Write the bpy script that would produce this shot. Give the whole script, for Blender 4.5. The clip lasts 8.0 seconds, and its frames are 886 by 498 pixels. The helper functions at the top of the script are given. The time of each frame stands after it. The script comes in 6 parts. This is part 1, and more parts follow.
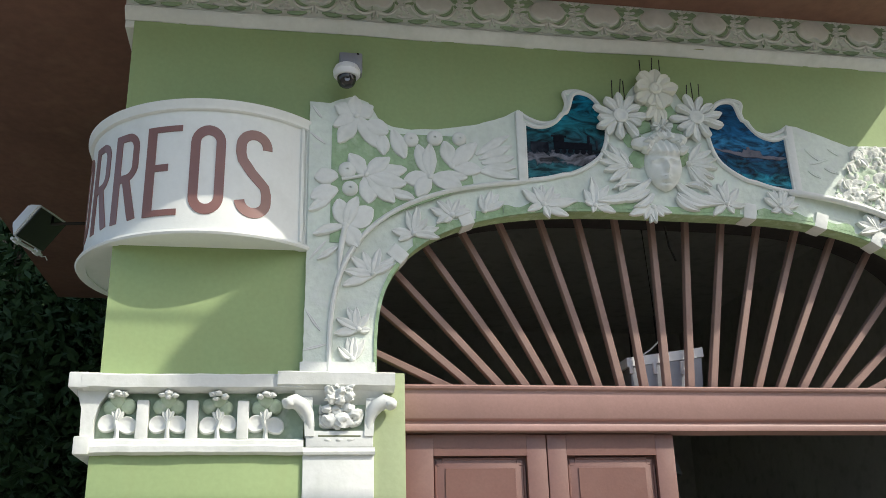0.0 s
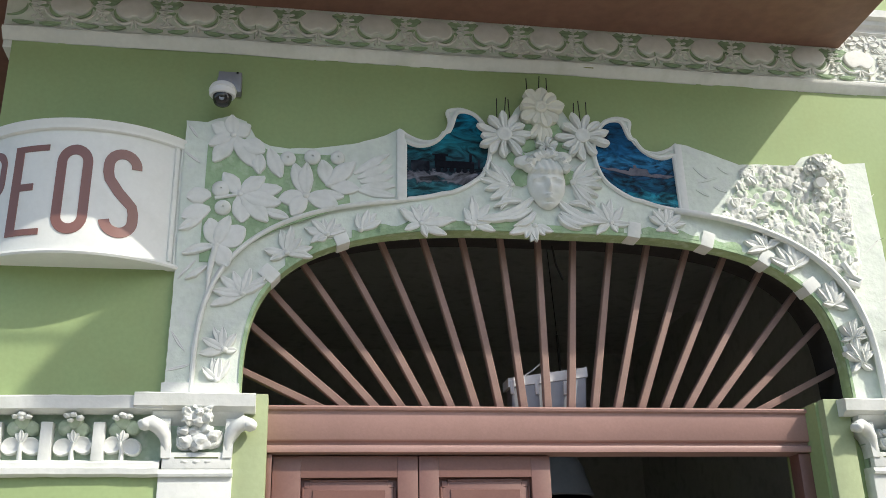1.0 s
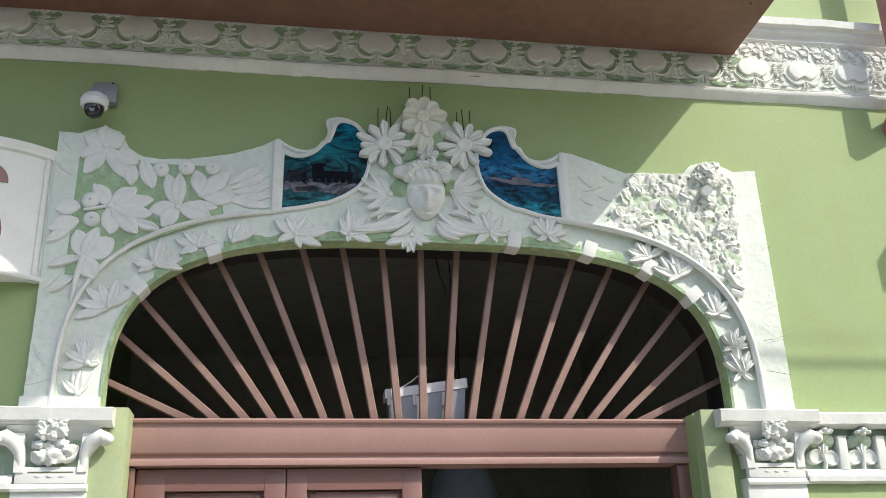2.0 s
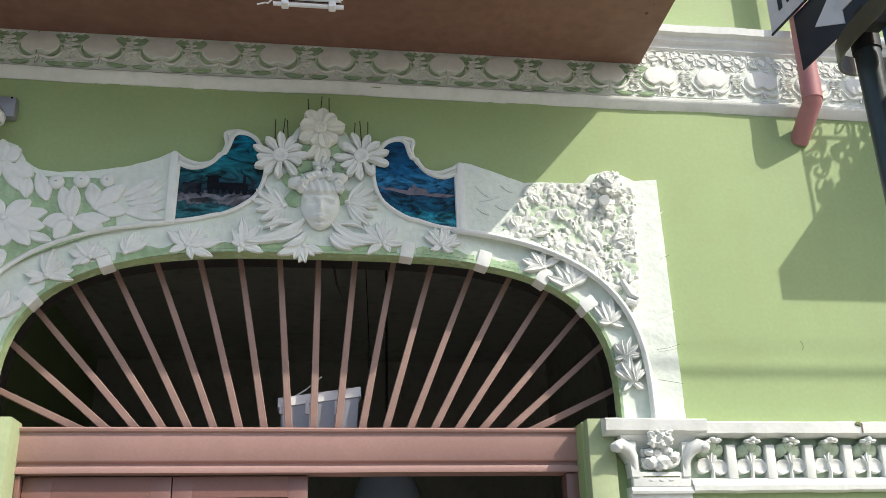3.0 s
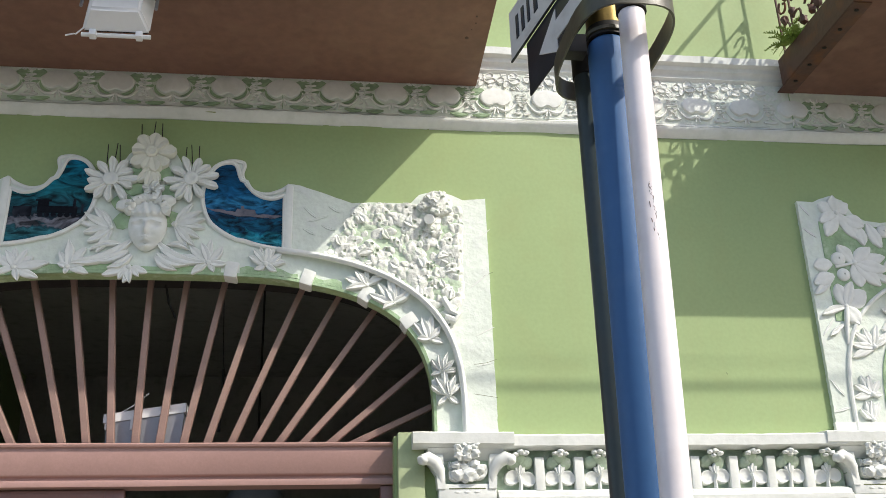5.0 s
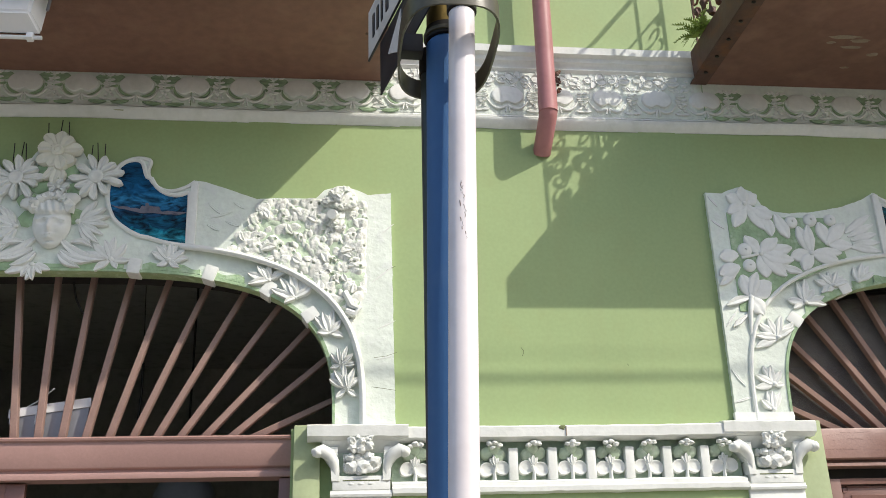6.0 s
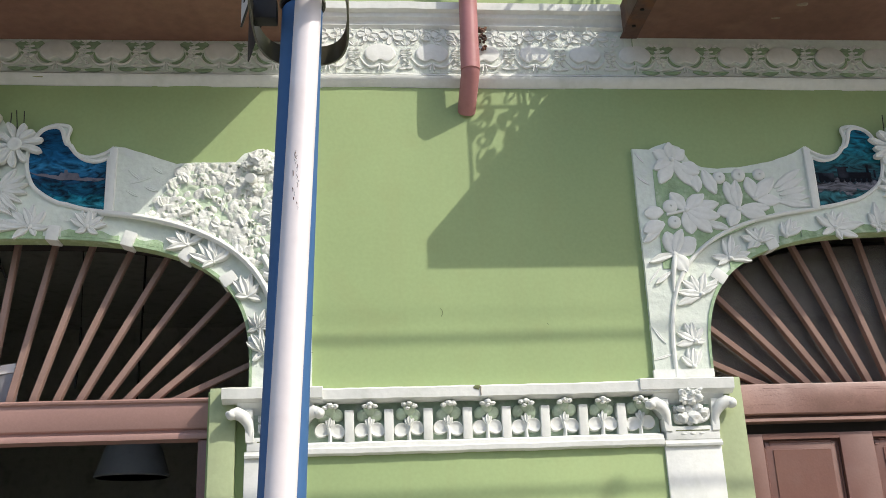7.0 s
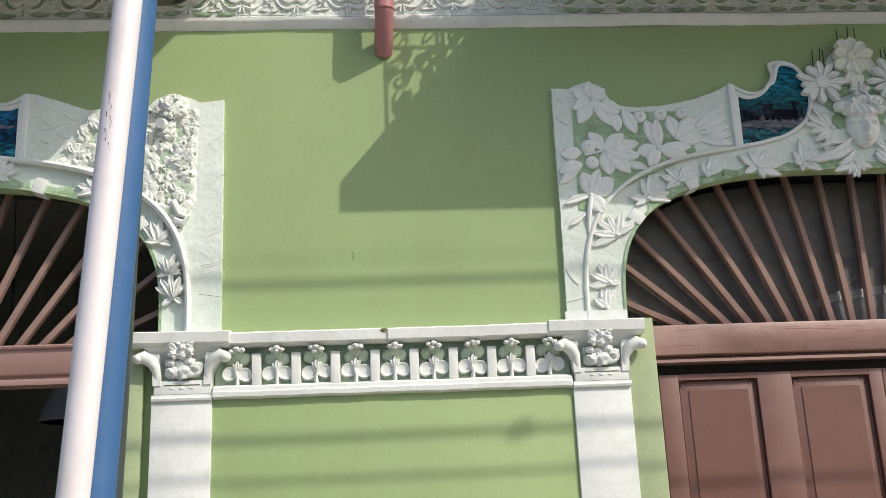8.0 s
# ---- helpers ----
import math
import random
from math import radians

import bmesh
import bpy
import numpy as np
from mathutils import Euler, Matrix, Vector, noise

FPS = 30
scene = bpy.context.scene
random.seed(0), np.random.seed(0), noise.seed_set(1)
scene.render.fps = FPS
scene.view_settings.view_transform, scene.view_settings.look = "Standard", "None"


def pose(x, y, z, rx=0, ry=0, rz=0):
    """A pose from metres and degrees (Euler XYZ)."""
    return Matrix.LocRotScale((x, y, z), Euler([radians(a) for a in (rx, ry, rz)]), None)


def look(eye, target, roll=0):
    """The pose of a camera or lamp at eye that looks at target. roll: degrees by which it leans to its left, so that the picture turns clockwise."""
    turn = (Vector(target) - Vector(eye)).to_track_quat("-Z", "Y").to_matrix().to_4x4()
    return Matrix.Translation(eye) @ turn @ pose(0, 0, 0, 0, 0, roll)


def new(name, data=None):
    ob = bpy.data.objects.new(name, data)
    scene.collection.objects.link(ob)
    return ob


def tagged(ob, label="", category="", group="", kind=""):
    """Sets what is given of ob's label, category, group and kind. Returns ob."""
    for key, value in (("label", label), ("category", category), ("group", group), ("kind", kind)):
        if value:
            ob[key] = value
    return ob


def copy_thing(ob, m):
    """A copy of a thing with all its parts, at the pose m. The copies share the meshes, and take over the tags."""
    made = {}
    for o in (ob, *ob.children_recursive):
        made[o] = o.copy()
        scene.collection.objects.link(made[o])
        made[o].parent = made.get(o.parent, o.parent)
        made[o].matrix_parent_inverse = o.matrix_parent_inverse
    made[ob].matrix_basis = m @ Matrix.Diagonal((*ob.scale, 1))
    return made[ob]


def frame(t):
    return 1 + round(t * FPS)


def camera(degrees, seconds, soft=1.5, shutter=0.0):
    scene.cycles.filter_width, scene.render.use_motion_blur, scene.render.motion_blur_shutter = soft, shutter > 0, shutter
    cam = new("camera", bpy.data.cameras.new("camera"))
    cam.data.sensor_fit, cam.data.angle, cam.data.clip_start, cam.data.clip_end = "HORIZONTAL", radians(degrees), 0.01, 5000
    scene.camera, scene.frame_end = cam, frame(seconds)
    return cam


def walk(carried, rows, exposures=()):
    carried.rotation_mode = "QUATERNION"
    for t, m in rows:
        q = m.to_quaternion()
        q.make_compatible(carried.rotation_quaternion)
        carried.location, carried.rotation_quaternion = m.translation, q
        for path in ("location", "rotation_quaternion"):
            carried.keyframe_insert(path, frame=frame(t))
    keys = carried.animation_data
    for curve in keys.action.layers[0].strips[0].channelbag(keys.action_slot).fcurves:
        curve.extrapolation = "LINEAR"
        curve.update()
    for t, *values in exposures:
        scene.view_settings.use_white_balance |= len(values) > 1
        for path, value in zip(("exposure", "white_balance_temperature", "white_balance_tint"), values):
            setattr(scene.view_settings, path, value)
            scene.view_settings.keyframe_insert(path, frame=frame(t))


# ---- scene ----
import itertools

cam = camera(50.0, 8.0, soft=0.85)
PATH = [
    (0, (-0.096, 0.213, 1.775), (0.233, 2.066, 2.453), -1.6),
    (0.5, (0.222, 0.164, 1.78), (0.545, 2.011, 2.477), -1.6),
    (1, (0.54, 0.14, 1.77), (0.858, 1.98, 2.486), -1.6),
    (1.5, (0.862, 0.101, 1.783), (1.176, 1.94, 2.504), -1.7),
    (2, (1.164, 0.051, 1.803), (1.481, 1.89, 2.523), -1.8),
    (3.5, (2.102, -0.191, 1.813), (2.355, 1.655, 2.54), -1.4),
    (4, (2.336, -0.262, 1.781), (2.588, 1.577, 2.524), -1.5),
    (4.5, (2.588, -0.331, 1.763), (2.835, 1.505, 2.515), -1.6),
    (5.8, (3.242, -0.482, 1.75), (3.486, 1.36, 2.488), -1.9),
    (6, (3.4, -0.514, 1.75), (3.624, 1.335, 2.479), -1.9),
    (6.5, (3.712, -0.548, 1.758), (3.909, 1.318, 2.45), -2.0),
    (7, (3.972, -0.583, 1.783), (4.152, 1.305, 2.418), -2.3),
    (7.5, (4.291, -0.591, 1.74), (4.438, 1.314, 2.33), -2.3),
    (8, (4.613, -0.592, 1.738), (4.736, 1.331, 2.271), -2.4),
]
EXPOSURE = [(0, 0.60, 6620, 8), (2, 0.73, 6620, 10), (3.5, 0.76, 6620, 10), (6, 0.59, 6650, 11), (7, 0.52, 6650, 11), (8, 0.38, 6650, 10)]
walk(cam, [(t, look(eye, target, roll)) for t, eye, target, roll in PATH],
     exposures=EXPOSURE)

# ---- light: sun from the street's right, clear sky ----
SUN = Vector((1.20, -1.0, 1.43)).normalized()
world = bpy.data.worlds.new("sky")
scene.world = world
world.use_nodes = True
wn = world.node_tree.nodes
sky = wn.new("ShaderNodeTexSky")
sky.sky_type, sky.sun_disc = "NISHITA", False
sky.dust_density, sky.ozone_density = 2.0, 1.0
sky.sun_elevation = math.asin(SUN.z)
sky.sun_rotation = math.atan2(SUN.x, SUN.y)
world.node_tree.links.new(sky.outputs["Color"], wn["Background"].inputs["Color"])
wn["Background"].inputs["Strength"].default_value = 0.142
sun_data = bpy.data.lights.new("sun", "SUN")
sun_data.energy, sun_data.angle, sun_data.color = 2.42, radians(0.4), (1.0, 0.95, 0.86)
sun_ob = new("sun", sun_data)
sun_ob.rotation_euler = SUN.to_track_quat("Z", "Y").to_euler()
sun_ob.location = (6, -6, 12)


# ---- materials ----
def nodes_of(name):
    m = bpy.data.materials.new(name)
    m.use_nodes = True
    nt = m.node_tree
    return m, nt, nt.nodes, nt.links, nt.nodes["Principled BSDF"]


def paint(name, rgb, rough=0.6, var=0.12, dirt=(0.35, 0.33, 0.28), dirt_amount=0.15, grain=60.0, bump=0.15,
          streak=0.0, per_piece=0.0, metallic=0.0, big=1.3, spec=0.35):
    """Painted or rendered surface: broad tone drift, fine grain, worn dirty patches and drip streaks."""
    m, nt, ns, ln, bsdf = nodes_of(name)
    tc = ns.new("ShaderNodeTexCoord")
    geo = ns.new("ShaderNodeNewGeometry")
    n1, n2, n3 = (ns.new("ShaderNodeTexNoise") for _ in range(3))
    n1.inputs["Scale"].default_value, n1.inputs["Detail"].default_value = big, 4
    n2.inputs["Scale"].default_value, n2.inputs["Detail"].default_value = grain, 3
    n3.inputs["Scale"].default_value, n3.inputs["Detail"].default_value = big * 6, 8
    for n in (n1, n2, n3):
        ln.new(geo.outputs["Position"], n.inputs["Vector"])
    mr = ns.new("ShaderNodeMapRange")
    mr.inputs["From Min"].default_value, mr.inputs["From Max"].default_value = 0.3, 0.7
    mr.inputs["To Min"].default_value, mr.inputs["To Max"].default_value = 1 - var, 1 + var
    ln.new(n1.outputs["Fac"], mr.inputs["Value"])
    mr2 = ns.new("ShaderNodeMapRange")
    mr2.inputs["From Min"].default_value, mr2.inputs["From Max"].default_value = 0.3, 0.7
    mr2.inputs["To Min"].default_value, mr2.inputs["To Max"].default_value = 1 - var * 0.5, 1 + var * 0.5
    ln.new(n2.outputs["Fac"], mr2.inputs["Value"])
    mul = ns.new("ShaderNodeMath")
    mul.operation = "MULTIPLY"
    ln.new(mr.outputs["Result"], mul.inputs[0])
    ln.new(mr2.outputs["Result"], mul.inputs[1])
    value = mul.outputs["Value"]
    if per_piece:
        info = ns.new("ShaderNodeObjectInfo")
        mr3 = ns.new("ShaderNodeMapRange")
        mr3.inputs["To Min"].default_value, mr3.inputs["To Max"].default_value = 1 - per_piece, 1 + per_piece
        ln.new(info.outputs["Random"], mr3.inputs["Value"])
        m3 = ns.new("ShaderNodeMath")
        m3.operation = "MULTIPLY"
        ln.new(value, m3.inputs[0])
        ln.new(mr3.outputs["Result"], m3.inputs[1])
        value = m3.outputs["Value"]
    hsv = ns.new("ShaderNodeHueSaturation")
    hsv.inputs["Color"].default_value = (*rgb, 1)
    ln.new(value, hsv.inputs["Value"])
    ramp = ns.new("ShaderNodeMapRange")
    ramp.inputs["From Min"].default_value, ramp.inputs["From Max"].default_value = 0.52, 0.72
    ramp.inputs["To Max"].default_value = dirt_amount
    ln.new(n3.outputs["Fac"], ramp.inputs["Value"])
    fac = ramp.outputs["Result"]
    if streak:
        mp = ns.new("ShaderNodeMapping")
        mp.inputs["Scale"].default_value = (9, 9, 0.7)
        ln.new(geo.outputs["Position"], mp.inputs["Vector"])
        n4 = ns.new("ShaderNodeTexNoise")
        n4.inputs["Scale"].default_value, n4.inputs["Detail"].default_value = 1.0, 5
        ln.new(mp.outputs["Vector"], n4.inputs["Vector"])
        r4 = ns.new("ShaderNodeMapRange")
        r4.inputs["From Min"].default_value, r4.inputs["From Max"].default_value = 0.5, 0.75
        r4.inputs["To Max"].default_value = streak
        ln.new(n4.outputs["Fac"], r4.inputs["Value"])
        mx = ns.new("ShaderNodeMath")
        mx.operation = "MAXIMUM"
        ln.new(fac, mx.inputs[0])
        ln.new(r4.outputs["Result"], mx.inputs[1])
        fac = mx.outputs["Value"]
    mix = ns.new("ShaderNodeMixRGB")
    mix.inputs["Color2"].default_value = (*dirt, 1)
    ln.new(fac, mix.inputs["Fac"])
    ln.new(hsv.outputs["Color"], mix.inputs["Color1"])
    ln.new(mix.outputs["Color"], bsdf.inputs["Base Color"])
    rr = ns.new("ShaderNodeMapRange")
    rr.inputs["To Min"].default_value, rr.inputs["To Max"].default_value = rough - 0.08, min(1, rough + 0.12)
    ln.new(n3.outputs["Fac"], rr.inputs["Value"])
    ln.new(rr.outputs["Result"], bsdf.inputs["Roughness"])
    bsdf.inputs["Metallic"].default_value = metallic
    bsdf.inputs["Specular IOR Level"].default_value = spec
    add = ns.new("ShaderNodeMath")
    add.operation = "MULTIPLY_ADD"
    add.inputs[1].default_value = 0.35
    ln.new(n2.outputs["Fac"], add.inputs[0])
    ln.new(n3.outputs["Fac"], add.inputs[2])
    b = ns.new("ShaderNodeBump")
    b.inputs["Strength"].default_value, b.inputs["Distance"].default_value = bump, 0.02
    ln.new(add.outputs["Value"], b.inputs["Height"])
    ln.new(b.outputs["Normal"], bsdf.inputs["Normal"])
    return m


JAMBGREEN = paint("faded green paint of the jambs", (0.385, 0.455, 0.260), 0.66, 0.08, (0.33, 0.36, 0.22), 0.3, 45, 0.10, streak=0.3, big=1.4)
GREEN = paint("green wall paint", (0.332, 0.436, 0.202), 0.62, 0.07, (0.33, 0.36, 0.17), 0.25, 45, 0.05, streak=0.22, big=0.8)
WHITE = paint("white lime paint", (0.765, 0.785, 0.745), 0.7, 0.06, (0.52, 0.56, 0.48), 0.40, 35, 0.20)
MINT = paint("pale mint wash", (0.72, 0.785, 0.70), 0.72, 0.10, (0.72, 0.76, 0.72), 0.7, 30, 0.4, big=2.2)
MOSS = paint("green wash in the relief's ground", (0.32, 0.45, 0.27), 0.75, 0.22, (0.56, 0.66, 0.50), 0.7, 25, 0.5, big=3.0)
# Green wash darkened to carry the shade round the cornice's discs.
HOLLOWSHADE = paint("green wash and shade tint of the cornice's hollows", (0.31, 0.43, 0.27), 0.75, 0.20, (0.24, 0.34, 0.21), 0.5, 25, 0.4, big=3.0)
SUNLITMINT = paint("mint wash lightened for sunlight", (0.74, 0.785, 0.71), 0.72, 0.10, (0.62, 0.70, 0.60), 0.7, 30, 0.4, big=5.0)
PALEWASH = paint("pale green wash of carved grounds and shaded lobes", (0.50, 0.61, 0.45), 0.75, 0.18, (0.66, 0.72, 0.60), 0.7, 28, 0.4, big=4.0)
FRIEZEGROUND = paint("pale green wash of the frieze", (0.42, 0.53, 0.40), 0.75, 0.18, (0.66, 0.70, 0.62), 0.7, 28, 0.4, big=3.0)
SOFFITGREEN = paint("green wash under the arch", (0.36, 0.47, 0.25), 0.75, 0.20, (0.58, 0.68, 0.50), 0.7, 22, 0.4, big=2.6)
CARVED = paint("lime paint rubbed with green", (0.755, 0.77, 0.715), 0.75, 0.10, (0.46, 0.56, 0.42), 0.85, 60, 0.35, big=5.0)
CREAM = paint("cream wash", (0.76, 0.76, 0.66), 0.7, 0.05, (0.58, 0.60, 0.48), 0.3, 35, 0.3)
BROWN = paint("brown gloss paint on wood", (0.200, 0.096, 0.076), 0.40, 0.10, (0.24, 0.13, 0.105), 0.35, 80, 0.05, big=1.6, spec=0.7)
PINKBROWN = paint("faded brown paint on the beam", (0.395, 0.240, 0.210), 0.44, 0.08, (0.36, 0.22, 0.185), 0.35, 80, 0.06, big=1.6, spec=0.5)
BEAMBROWN = paint("worn dark brown paint on the beam", (0.300, 0.172, 0.142), 0.45, 0.14, (0.21, 0.12, 0.095), 0.6, 80, 0.10, big=1.9, spec=0.6)
DARKBROWN = paint("dark brown paint on grained wood", (0.178, 0.080, 0.061), 0.40, 0.10, (0.19, 0.10, 0.08), 0.4, 80, 0.05, big=1.9, spec=0.8)
IRONDARK = paint("dark brown gloss paint on iron bars", (0.285, 0.182, 0.148), 0.50, 0.10, (0.24, 0.14, 0.10), 0.3, 90, 0.06, spec=0.3)
IRONBROWN = paint("brown gloss paint on iron bars", (0.300, 0.197, 0.165), 0.52, 0.10, (0.32, 0.19, 0.14), 0.3, 90, 0.05, spec=0.3)
SOFFIT = paint("brown painted concrete soffit", (0.205, 0.108, 0.078), 0.62, 0.18, (0.29, 0.175, 0.125), 0.45, 18, 0.3, big=0.9)
SIGNWHITE = paint("white enamel", (0.83, 0.85, 0.81), 0.5, 0.03, (0.60, 0.62, 0.56), 0.18, 50, 0.06)
LETTER = paint("red brown lettering", (0.235, 0.108, 0.086), 0.38, 0.05, (0.26, 0.125, 0.10), 0.3, 60, 0.03, spec=0.7)
BLUEPIPE = paint("blue painted steel", (0.038, 0.122, 0.285), 0.58, 0.05, (0.10, 0.19, 0.36), 0.25, 40, 0.05, spec=0.5)
WHITEPIPE = paint("white pink painted steel", (0.78, 0.73, 0.74), 0.4, 0.03, (0.5, 0.42, 0.4), 0.2, 40, 0.06, spec=0.5)
DARKPIPE = paint("dark painted steel", (0.050, 0.066, 0.066), 0.36, 0.1, (0.07, 0.07, 0.06), 0.4, 40, 0.08)
PINKPIPE = paint("pink painted zinc", (0.42, 0.19, 0.19), 0.45, 0.06, (0.30, 0.13, 0.11), 0.4, 30, 0.1, streak=0.4)
BRASS = paint("worn brass", (0.22, 0.16, 0.055), 0.42, 0.15, (0.12, 0.09, 0.04), 0.7, 50, 0.15, metallic=0.9)
BLACKIRON = paint("black iron", (0.022, 0.020, 0.018), 0.5, 0.1, (0.06, 0.035, 0.02), 0.5, 40, 0.1, metallic=0.3)
RUST = paint("rusty brown iron", (0.10, 0.055, 0.04), 0.6, 0.2, (0.20, 0.08, 0.03), 0.7, 30, 0.3)
PLASTIC = paint("white plastic", (0.78, 0.79, 0.80), 0.35, 0.02, (0.6, 0.6, 0.58), 0.2, 50, 0.02, spec=0.5)
GREYMETAL = paint("grey metal", (0.30, 0.31, 0.34), 0.45, 0.05, (0.2, 0.2, 0.2), 0.3, 50, 0.04, metallic=0.4)
DARKPLASTIC = paint("dark smoked plastic", (0.015, 0.014, 0.014), 0.12, 0.02, (0.02, 0.02, 0.02), 0.1, 50, 0.0, spec=0.6)
OLIVEIRON = paint("dark olive painted steel", (0.075, 0.070, 0.045), 0.38, 0.2, (0.16, 0.14, 0.09), 0.6, 40, 0.1, spec=0.5)
LAMPGREY = paint("grey enamel", (0.24, 0.25, 0.26), 0.35, 0.05, (0.16, 0.16, 0.16), 0.3, 40, 0.05)
STREETSIGN = paint("white sign sheet", (0.62, 0.60, 0.58), 0.45, 0.05, (0.34, 0.30, 0.28), 0.5, 40, 0.05)
SIGNBLACK = paint("black sign sheet", (0.02, 0.021, 0.026), 0.35, 0.05, (0.05, 0.05, 0.06), 0.4, 40, 0.04)
INSIDE = paint("interior plaster", (0.46, 0.465, 0.445), 0.8, 0.08, (0.10, 0.09, 0.08), 0.3, 20, 0.1)
PAVING = paint("warm grey paving", (0.40, 0.375, 0.33), 0.8, 0.12, (0.12, 0.11, 0.10), 0.5, 12, 0.3)
ASPHALT = paint("grey street concrete", (0.215, 0.205, 0.185), 0.85, 0.15, (0.18, 0.17, 0.15), 0.5, 70, 0.5)
FACADE = paint("ochre render", (0.52, 0.44, 0.32), 0.75, 0.08, (0.3, 0.25, 0.19), 0.4, 20, 0.2, streak=0.3)
# The backdrop's shade is put into its base colour.
SHADESTONE = paint("stone coloured as if in shade", (0.035, 0.034, 0.030), 0.9, 0.2, (0.02, 0.025, 0.018), 0.6, 12, 0.3, spec=0.1)
# Colour holds the shade of the arch reveal and the door recess.
SHADEWOOD = paint("wood coloured as dark as its shaded recess", (0.045, 0.040, 0.036), 0.7, 0.15, (0.05, 0.045, 0.04), 0.5, 30, 0.2)
BARK = paint("bark", (0.09, 0.07, 0.05), 0.85, 0.2, (0.04, 0.035, 0.03), 0.6, 30, 0.6)
LEAFDARK = paint("dark tree leaves", (0.030, 0.060, 0.024), 0.6, 0.35, (0.06, 0.10, 0.035), 0.5, 9, 0.1, big=2.5, spec=0.1)
FERN = paint("fern leaves", (0.20, 0.30, 0.05), 0.5, 0.2, (0.28, 0.32, 0.08), 0.5, 30, 0.1)
STAINSHADE = paint("dark mossy stain", (0.13, 0.15, 0.07), 0.85, 0.3, (0.30, 0.33, 0.2), 0.6, 60, 0.2)
LICHEN = paint("yellow green lichen", (0.34, 0.38, 0.17), 0.85, 0.25, (0.45, 0.48, 0.30), 0.6, 60, 0.2)
FLAKE = paint("flaked pale plaster", (0.30, 0.24, 0.18), 0.85, 0.2, (0.16, 0.10, 0.07), 0.7, 60, 0.5)


def mural_material(name, bands):
    """Hand-painted landscape: horizontal bands of colour broken up by brush strokes."""
    m, nt, ns, ln, bsdf = nodes_of(name)
    geo = ns.new("ShaderNodeNewGeometry")
    sep = ns.new("ShaderNodeSeparateXYZ")
    ln.new(geo.outputs["Position"], sep.inputs["Vector"])
    mp = ns.new("ShaderNodeMapping")
    mp.inputs["Scale"].default_value = (7, 7, 11)
    mp.inputs["Rotation"].default_value = (0, 0.25, 0)
    ln.new(geo.outputs["Position"], mp.inputs["Vector"])
    n = ns.new("ShaderNodeTexNoise")
    n.inputs["Scale"].default_value, n.inputs["Detail"].default_value = 2.0, 9
    n.inputs["Distortion"].default_value = 1.1
    ln.new(mp.outputs["Vector"], n.inputs["Vector"])
    jig = ns.new("ShaderNodeMath")
    jig.operation = "MULTIPLY_ADD"
    jig.inputs[1].default_value = 0.16
    ln.new(n.outputs["Fac"], jig.inputs[0])
    ln.new(sep.outputs["Z"], jig.inputs[2])
    mr = ns.new("ShaderNodeMapRange")
    mr.inputs["From Min"].default_value, mr.inputs["From Max"].default_value = 3.72 + 0.08, 4.27 + 0.08
    ln.new(jig.outputs["Value"], mr.inputs["Value"])
    ramp = ns.new("ShaderNodeValToRGB")
    cr = ramp.color_ramp
    while len(cr.elements) < len(bands):
        cr.elements.new(0.5)
    for e, (pos, rgb) in zip(cr.elements, bands):
        e.position, e.color = pos, (*rgb, 1)
    ln.new(mr.outputs["Result"], ramp.inputs["Fac"])
    # thick brush strokes: long across, short upright, light and dark
    mp2 = ns.new("ShaderNodeMapping")
    mp2.inputs["Scale"].default_value = (6, 6, 15)
    mp2.inputs["Rotation"].default_value = (0, -0.18, 0)
    ln.new(geo.outputs["Position"], mp2.inputs["Vector"])
    n2 = ns.new("ShaderNodeTexNoise")
    n2.inputs["Scale"].default_value, n2.inputs["Detail"].default_value, n2.inputs["Distortion"].default_value = 1.0, 5, 2.6
    ln.new(mp2.outputs["Vector"], n2.inputs["Vector"])
    mr2 = ns.new("ShaderNodeMapRange")
    mr2.inputs["From Min"].default_value, mr2.inputs["From Max"].default_value = 0.34, 0.68
    mr2.inputs["To Min"].default_value, mr2.inputs["To Max"].default_value = 0.22, 2.1
    ln.new(n2.outputs["Fac"], mr2.inputs["Value"])
    hsv = ns.new("ShaderNodeHueSaturation")
    hsv.inputs["Saturation"].default_value = 1.08
    ln.new(ramp.outputs["Color"], hsv.inputs["Color"])
    ln.new(mr2.outputs["Result"], hsv.inputs["Value"])
    ln.new(hsv.outputs["Color"], bsdf.inputs["Base Color"])
    bsdf.inputs["Roughness"].default_value = 0.55
    bsdf.inputs["Specular IOR Level"].default_value = 0.15
    add = ns.new("ShaderNodeMath")
    ln.new(n.outputs["Fac"], add.inputs[0])
    ln.new(n2.outputs["Fac"], add.inputs[1])
    b = ns.new("ShaderNodeBump")
    b.inputs["Strength"].default_value, b.inputs["Distance"].default_value = 0.5, 0.006
    ln.new(add.outputs["Value"], b.inputs["Height"])
    ln.new(b.outputs["Normal"], bsdf.inputs["Normal"])
    return m


